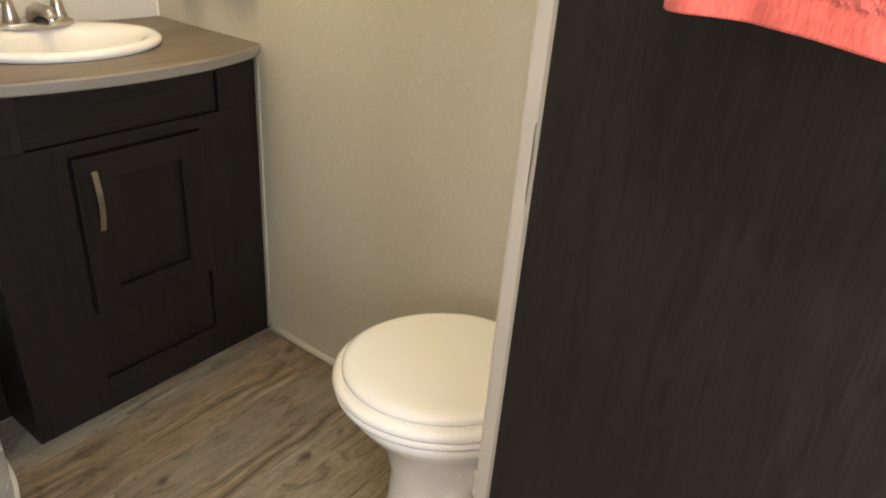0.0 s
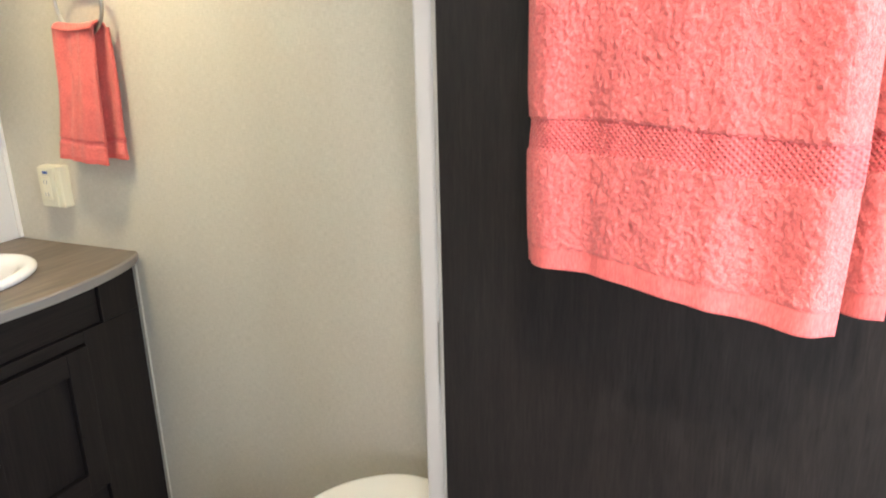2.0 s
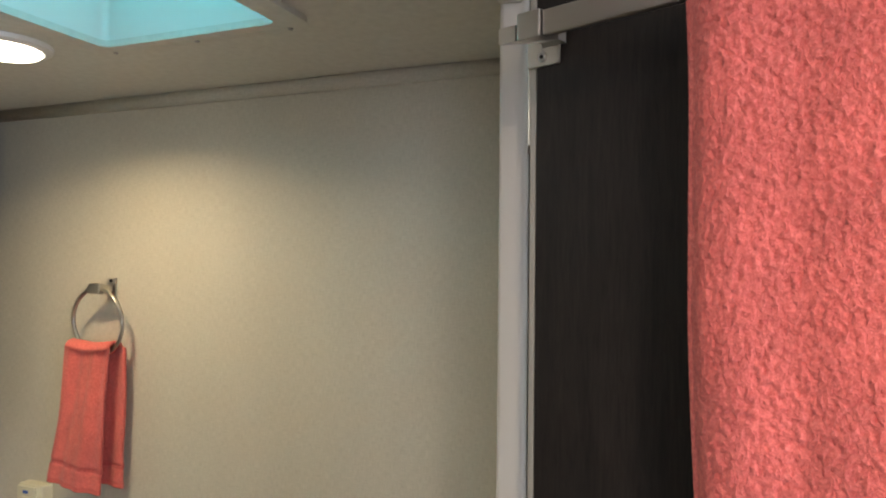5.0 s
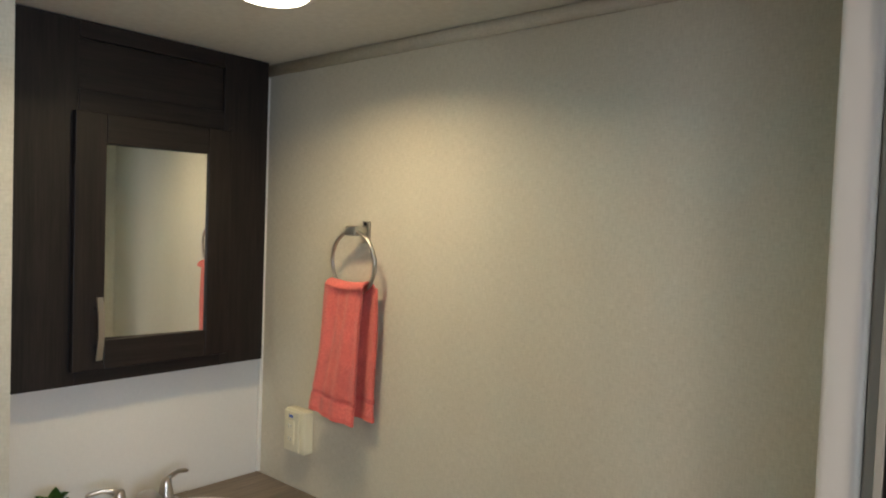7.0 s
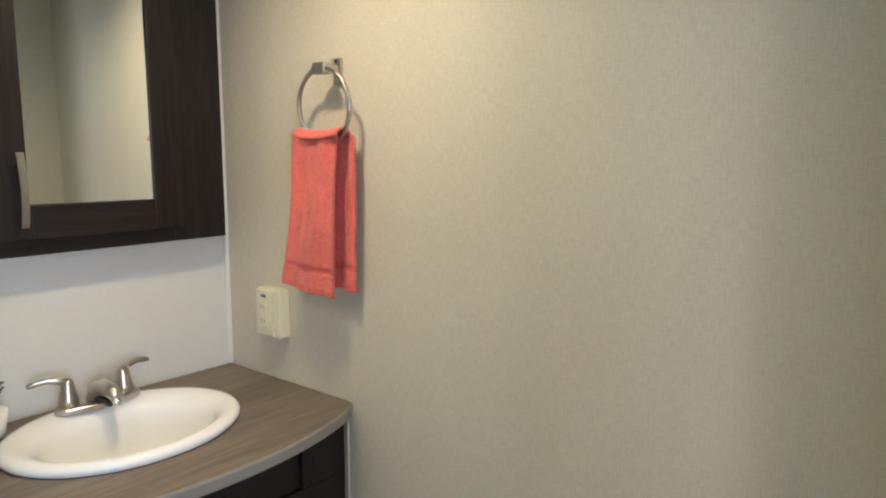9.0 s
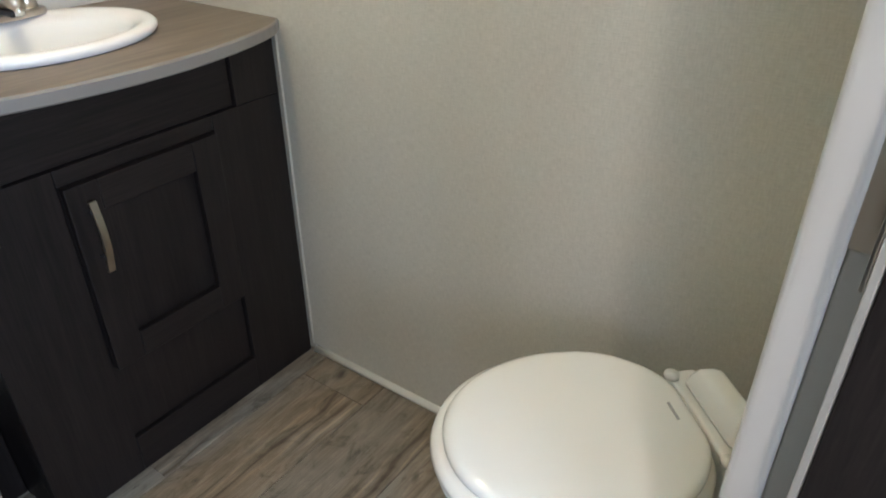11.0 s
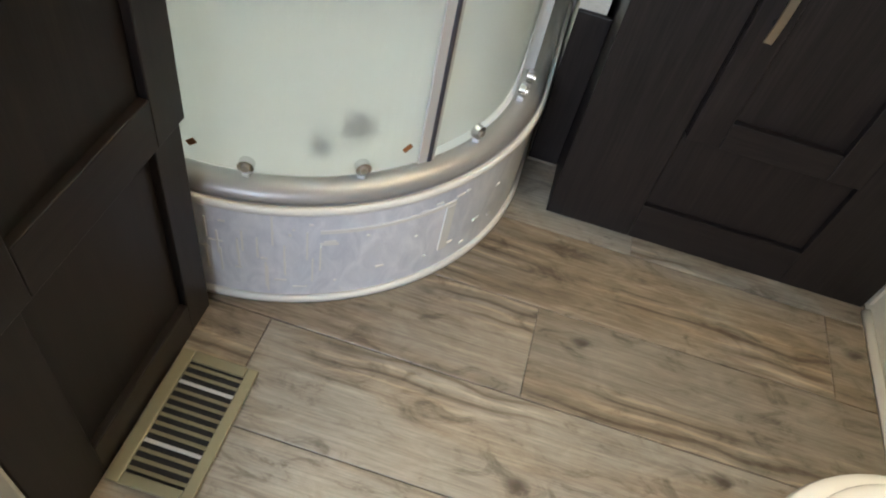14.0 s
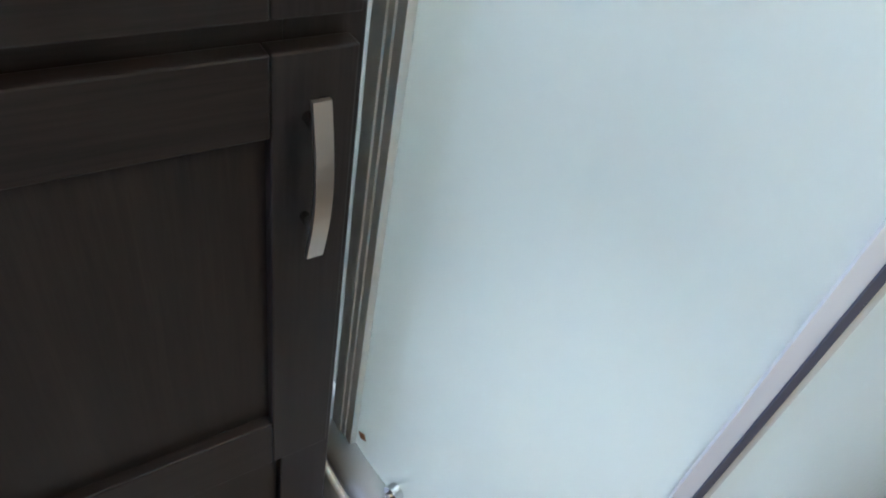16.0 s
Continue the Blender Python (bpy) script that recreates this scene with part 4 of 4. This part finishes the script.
# raised creases in the film on the tray skirt
rnd = random.Random(5)


def crease(a0, a1, z0, z1, name="film_crease"):
    rows = arc(0.4893, a0, a1, max(2, int(abs(a1 - a0) * 24)))
    part(name, rel(strip([(-0.0005, z0), (0.0018, z0 + 0.0008), (0.0018, z1 - 0.0008), (-0.0005, z1)], rows), SH), WHITE, tray)


crease(0.62, 1.12, 0.178, 0.187)
crease(0.62, 0.66, 0.06, 0.178)
crease(1.06, 1.12, 0.150, 0.156)
for _ in range(26):
    a, z, w_ = rnd.uniform(0.35, 1.5), rnd.uniform(0.03, 0.2), rnd.uniform(0.008, 0.05)
    crease(a, a + w_, z, z + rnd.uniform(0.003, 0.005))
for _ in range(16):
    a, z = rnd.uniform(1.1, 1.55), rnd.uniform(0.02, 0.15)
    crease(a, a + 0.006, z, z + rnd.uniform(0.03, 0.07))
# shower surround
sur = box(0.0015, 0.008, -1.648, SC[1] + 0.425, 0.06, CEIL - 0.002)
box(0.0085, SC[0] + 0.43, -1.6485, -1.642, 0.06, CEIL - 0.002, bm=sur)
tagged(part("shower_surround", sur, ACRYLIC), "white acrylic shower wall lining", "shower wall", kind="structure")

# ---- toilet, set diagonally in the corner ----
TO = Matrix.Translation((1.309, -0.324, 0)) @ Matrix.Rotation(radians(225), 4, "Z") @ Matrix.Diagonal((0.962, 0.962, 1.066, 1))
toilet = new("toilet")
toilet.matrix_basis = TO
tagged(toilet, "white low RV toilet with closed lid and foot pedal", "toilet")


def egg(length_f, length_b, half, z, n=48, power=1.0, dx=0.0):
    """An egg-shaped ring: x ahead, blunt behind."""
    out = []
    for k in range(n):
        a = k * 2 * math.pi / n
        c, s_ = math.cos(a), math.sin(a)
        L = length_f if c > 0 else length_b
        e = 1.0 if c > 0 else 0.72
        out.append((dx + L * math.copysign(abs(c) ** e, c), half * math.copysign(abs(s_) ** (1.0 if c > 0 else 0.8), s_) * (1 - 0.12 * max(0, -c)), z))
    return out


ped = [egg(0.135, 0.15, 0.115, 0.002), egg(0.14, 0.155, 0.12, 0.03), egg(0.125, 0.14, 0.105, 0.08), egg(0.10, 0.13, 0.088, 0.16), egg(0.098, 0.13, 0.088, 0.24), egg(0.12, 0.14, 0.108, 0.31), egg(0.16, 0.16, 0.145, 0.36), egg(0.185, 0.175, 0.168, 0.39), egg(0.193, 0.18, 0.176, 0.405), egg(0.19, 0.178, 0.173, 0.415)]
part("pedestal", loft(ped), PORCELAIN, toilet, smooth=True)
def lid_ring(length_f, length_b, half, z, n=64):
    """The outline of seat and lid: round ahead, sides drawn in towards a straight rear edge with small corners."""
    out = []
    for k in range(n):
        a = k * 2 * math.pi / n
        c, s_ = math.cos(a), math.sin(a)
        if c > 0:
            out.append((length_f * c, half * math.copysign(abs(s_) ** 0.95, s_), z))
        else:
            back_ = abs(c) ** 0.55
            out.append((-length_b * back_, half * math.copysign(abs(s_) ** 0.42, s_) * (1 - 0.36 * back_ ** 2.2), z))
    return out


part("rim", loft([lid_ring(0.190, 0.165, 0.168, 0.4155), lid_ring(0.207, 0.172, 0.180, 0.419), lid_ring(0.209, 0.172, 0.182, 0.427), lid_ring(0.200, 0.170, 0.175, 0.4305)]), PORCELAIN, toilet, smooth=True)
part("seat", loft([lid_ring(0.196, 0.166, 0.168, 0.431), lid_ring(0.209, 0.170, 0.180, 0.4335), lid_ring(0.213, 0.171, 0.184, 0.440), lid_ring(0.210, 0.170, 0.181, 0.447), lid_ring(0.200, 0.167, 0.172, 0.4515)]), SEAT, toilet, smooth=True)
lid_profile = ((0.186, 0.160, 0.156, 0.452), (0.193, 0.164, 0.162, 0.4535), (0.195, 0.165, 0.164, 0.457), (0.195, 0.165, 0.164, 0.461), (0.193, 0.164, 0.162, 0.4645), (0.188, 0.161, 0.157, 0.4675),
               (0.181, 0.157, 0.151, 0.4692), (0.174, 0.153, 0.145, 0.4697), (0.168, 0.149, 0.140, 0.4699), (0.10, 0.09, 0.085, 0.4702), (0.02, 0.02, 0.02, 0.4703))
lid = part("lid", loft([lid_ring(*p) for p in lid_profile]), SEAT, toilet, smooth=True)
part("lid_mark", box(-0.138, -0.1345, -0.017, 0.017, 0.4695, 0.4716), GREY, lid, "small grey mark")
ring_t = [(-0.176, -0.105), (-0.176, 0.105), (-0.222, 0.103), (-0.24, 0.075), (-0.24, -0.075), (-0.222, -0.103)]
part("rear_deck", prism(ring_t, 0.35, 0.452, 0.006), PORCELAIN, toilet)
hump = [[(-0.188, -0.07), (-0.188, 0.07), (-0.226, 0.066), (-0.24, 0.055), (-0.24, -0.055), (-0.226, -0.066)], [(-0.2, -0.058), (-0.2, 0.058), (-0.222, 0.056), (-0.236, 0.048), (-0.236, -0.048), (-0.222, -0.056)]]
hb_ = loft([[(x, y, 0.4525) for x, y in hump[0]], [(x, y, 0.468) for x, y in hump[0]], [(x, y, 0.491) for x, y in hump[1]]])
bmesh.ops.bevel(hb_, geom=hb_.edges[:], offset=0.009, segments=3, profile=0.5, affect="EDGES")
part("rear_cover", hb_, SEAT, toilet, smooth=True)
for s_ in (-1, 1):
    part("hinge_cap", tube([(-0.178, s_ * 0.088, 0.4525), (-0.178, s_ * 0.088, 0.459)], 0.012, 16), SEAT, toilet, smooth=True)
# pedal hub, pedal, water valve and hose on the side towards the doorway
SD = 1
part("pedal_hub", tube([(-0.02, SD * 0.07, 0.19), (-0.02, SD * 0.120, 0.19), (-0.02, SD * 0.132, 0.19), (-0.02, SD * 0.136, 0.19)], [0.062, 0.058, 0.05, 0.03], 28), PORCELAIN, toilet, smooth=True)
pd_ = [[(0.085 + dx, SD * yy, z) for dx, yy, z in ((-0.03, 0.095, 0.212 - t0), (-0.03, 0.145, 0.212 - t0), (0.02, 0.158, 0.204 - t0), (0.042, 0.138, 0.198 - t0), (0.042, 0.112, 0.198 - t0), (0.02, 0.095, 0.204 - t0))] for t0 in (0.022, 0.0)]
pb = loft(pd_)
bmesh.ops.bevel(pb, geom=pb.edges[:], offset=0.007, segments=3, profile=0.5, affect="EDGES")
part("pedal", pb, SEAT, toilet, smooth=True)
part("pedal_arm", tube([(-0.01, SD * 0.118, 0.195), (0.07, SD * 0.122, 0.198)], 0.014, 14), SEAT, toilet, smooth=True)
part("valve_body", box(-0.095, -0.045, SD * 0.07, SD * 0.118, 0.262, 0.31, 0.004), SEAT, toilet)
part("valve_slot", box(-0.084, -0.074, SD * 0.1185, SD * 0.1198, 0.283, 0.298), BLACK, toilet)
part("valve_nut", tube([(-0.096, SD * 0.092, 0.285), (-0.108, SD * 0.092, 0.285), (-0.122, SD * 0.092, 0.283)], [0.013, 0.015, 0.011], 10), HOSE, toilet)
part("elbow", tube([(-0.122, SD * 0.092, 0.283), (-0.135, SD * 0.09, 0.272), (-0.15, SD * 0.085, 0.25)], 0.007, 10), CHROME, toilet, smooth=True)
hs = [(-0.075, SD * 0.088, 0.311), (-0.095, SD * 0.085, 0.335), (-0.125, SD * 0.075, 0.355), (-0.16, SD * 0.06, 0.372)]
part("hose", tube(hs, 0.0095, 12), HOSE, toilet, "beige water hose", smooth=True)
part("printed_mark", box(-0.03, 0.01, SD * 0.1015, SD * 0.1025, 0.296, 0.302), GREY, toilet, "small grey printed mark")

# ---- floor register ----
RG = (1.097, -1.143, 0.002)
reg = thing("floor_register", "khaki enamelled metal floor register with louvres", "floor vent", RG)
rx0, rx1, ry0, ry1 = 0.983, 1.211, -1.208, -1.079
fr_ = box(rx0, rx1, ry0, ry0 + 0.021, 0.0035, 0.010, 0.002)
box(rx0, rx1, ry1 - 0.018, ry1, 0.0035, 0.010, 0.002, bm=fr_)
box(rx0, rx0 + 0.018, ry0 + 0.0212, ry1 - 0.0182, 0.0035, 0.010, 0.002, bm=fr_)
box(rx1 - 0.018, rx1, ry0 + 0.0212, ry1 - 0.0182, 0.0035, 0.010, 0.002, bm=fr_)
part("frame", rel(fr_, RG), BRASS, reg)
# thin black sheet in place of the shade inside the duct
part("duct", rel(box(rx0 + 0.015, rx1 - 0.015, ry0 + 0.018, ry1 - 0.015, 0.0032, 0.0038), RG), BLACK, reg, "black sheet standing in for the shaded duct opening")
for k in range(13):
    x = rx0 + 0.026 + k * (rx1 - rx0 - 0.052) / 12
    m_ = Matrix.Translation((x, (ry0 + ry1) / 2 + 0.0015, 0.0066)) @ Matrix.Rotation(radians(-24), 4, "Y")
    # two louvres get pale aluminium as painted-in glints, the rest are khaki
    part("louvre", rel(box(-0.0036, 0.0036, -0.0445, 0.0445, -0.0005, 0.0005, m=m_), RG), ALUMINIUM if k in (2, 9) else BRASS, reg)

# ---- ceiling fittings ----
lamp_t = thing("ceiling_lamp", "round flush ceiling lamp with a glowing diffuser", "ceiling lamp", (LAMP_X, LAMP_Y, CEIL), "flush ceiling lamps")
part("rim", tube([(0, 0, -0.0005), (0, 0, -0.008), (0, 0, -0.012)], [0.082, 0.080, 0.070], 40), WHITE, lamp_t, smooth=False)
part("diffuser", tube([(0, 0, -0.0122), (0, 0, -0.017), (0, 0, -0.019)], [0.066, 0.060, 0.04], 40), GLOW, lamp_t, smooth=True)
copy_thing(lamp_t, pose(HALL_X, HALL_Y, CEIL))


def rounded(x0, x1, y0, y1, r, n=8):
    out = []
    for cx, cy, a0 in ((x1 - r, y1 - r, 0), (x0 + r, y1 - r, 90), (x0 + r, y0 + r, 180), (x1 - r, y0 + r, 270)):
        out += [(cx + r * math.cos(radians(a0 + 90 * k / n)), cy + r * math.sin(radians(a0 + 90 * k / n))) for k in range(n + 1)]
    return out


def ring_frame(outer, inner, z0, z1):
    secs = [[(x, y, z1) for x, y in inner], [(x, y, z0 + 0.002) for x, y in inner], [(x + 0.0, y, z0) for x, y in inner]]
    mids = [((a + c) / 2, (b + d) / 2) for (a, b), (c, d) in zip(inner, outer)]
    secs += [[(x, y, z0) for x, y in mids], [(x, y, z0 + 0.002) for x, y in outer], [(x, y, z1) for x, y in outer]]
    return loft(secs, cap=False)


VN = (VENT_X, VENT_Y, CEIL)


def square(half_x, half_y, r):
    return rounded(VENT_X - half_x, VENT_X + half_x, VENT_Y - half_y, VENT_Y + half_y, r)


vent = thing("roof_vent", "pale framed roof vent with a translucent lid", "roof vent", VN)
part("garnish_frame", rel(ring_frame(square(0.2165, 0.2185, 0.035), square(0.1745, 0.177, 0.015), CEIL - 0.012, CEIL - 0.0005), VN), CEILING, vent, "beige plastic frame")
for sx, sy in ((-0.18, 0.205), (0.18, 0.205), (0.0, 0.203), (-0.205, 0.0)):
    part("screw", rel(tube([(VENT_X + sx, VENT_Y + sy, CEIL - 0.0105), (VENT_X + sx, VENT_Y + sy, CEIL - 0.0135)], 0.004, 10), VN), GREY, vent)
part("shaft", rel(ring_frame(square(0.178, 0.1805, 0.012), square(0.1745, 0.177, 0.012), CEIL - 0.0004, CEIL + 0.09), VN), WHITE, vent)
part("lid", rel(loft([[(x, y, CEIL + z) for x, y in square(0.1825 - q, 0.185 - q, 0.03)] for q, z in ((0.0, 0.092), (0.02, 0.112), (0.06, 0.125))]), VN), DOME, vent, "pale blue translucent lid")
tagged(part("shower_skylight", loft([[(x, y, CEIL + z) for x, y in rounded(0.1 + q, 0.66 - q, -1.53 + q, -0.97 - q, 0.03)] for q, z in ((-0.005, 0.052), (0.03, 0.12), (0.1, 0.15))]), DOME), "translucent dome over the shower", "skylight")

# ---- floor planks ----
tagged(part("floor", box(-0.05, 3.2, -2.75, 0.02, -0.06, -0.0035), SUBFLOOR), "weathered grey-brown wood-look plank floor", "floor", kind="structure")
floor = bpy.data.objects["floor"]
rows_x = [-0.128, 0.074, 0.276, 0.475, 0.677, 0.876, 1.077, 1.278, 1.48, 1.68, 1.88, 2.08, 2.28, 2.48, 2.68, 2.88, 3.08]
first = {2: -0.5, 3: -0.092, 4: -0.66, 5: -1.105, 6: -0.5, 7: -0.9, 8: -0.3}
plank_meshes = {}


def plank(x0, x1, y0, y1):
    key = (round(x1 - x0, 3), round(y1 - y0, 3))
    if key not in plank_meshes:
        w, l = key
        bm = box(-w / 2 + 0.0011, w / 2 - 0.0011, -l / 2 + 0.0004, l / 2 - 0.0004, -0.0034, 0.0, 0.0)
        rim = [e for e in bm.edges if e.verts[0].co.z > -0.001 and e.verts[1].co.z > -0.001]
        bmesh.ops.bevel(bm, geom=rim, offset=0.0011, segments=1, profile=0.5, affect="EDGES")
        me = bpy.data.meshes.new("plank")
        bm.to_mesh(me)
        bm.free()
        me.materials.append(PLANK)
        plank_meshes[key] = me
    ob = new("plank", plank_meshes[key])
    ob.location = ((x0 + x1) / 2, (y0 + y1) / 2, 0.0)
    ob.parent = floor


for k, (x0, x1) in enumerate(zip(rows_x, rows_x[1:])):
    y1 = 0.01
    y0 = first.get(k, -0.25 - 0.83 * ((k * 0.37) % 1))
    while y1 > -2.7:
        plank(max(x0, -0.04), x1, max(y0, -2.72), y1)
        y1, y0 = y0, y0 - 1.22
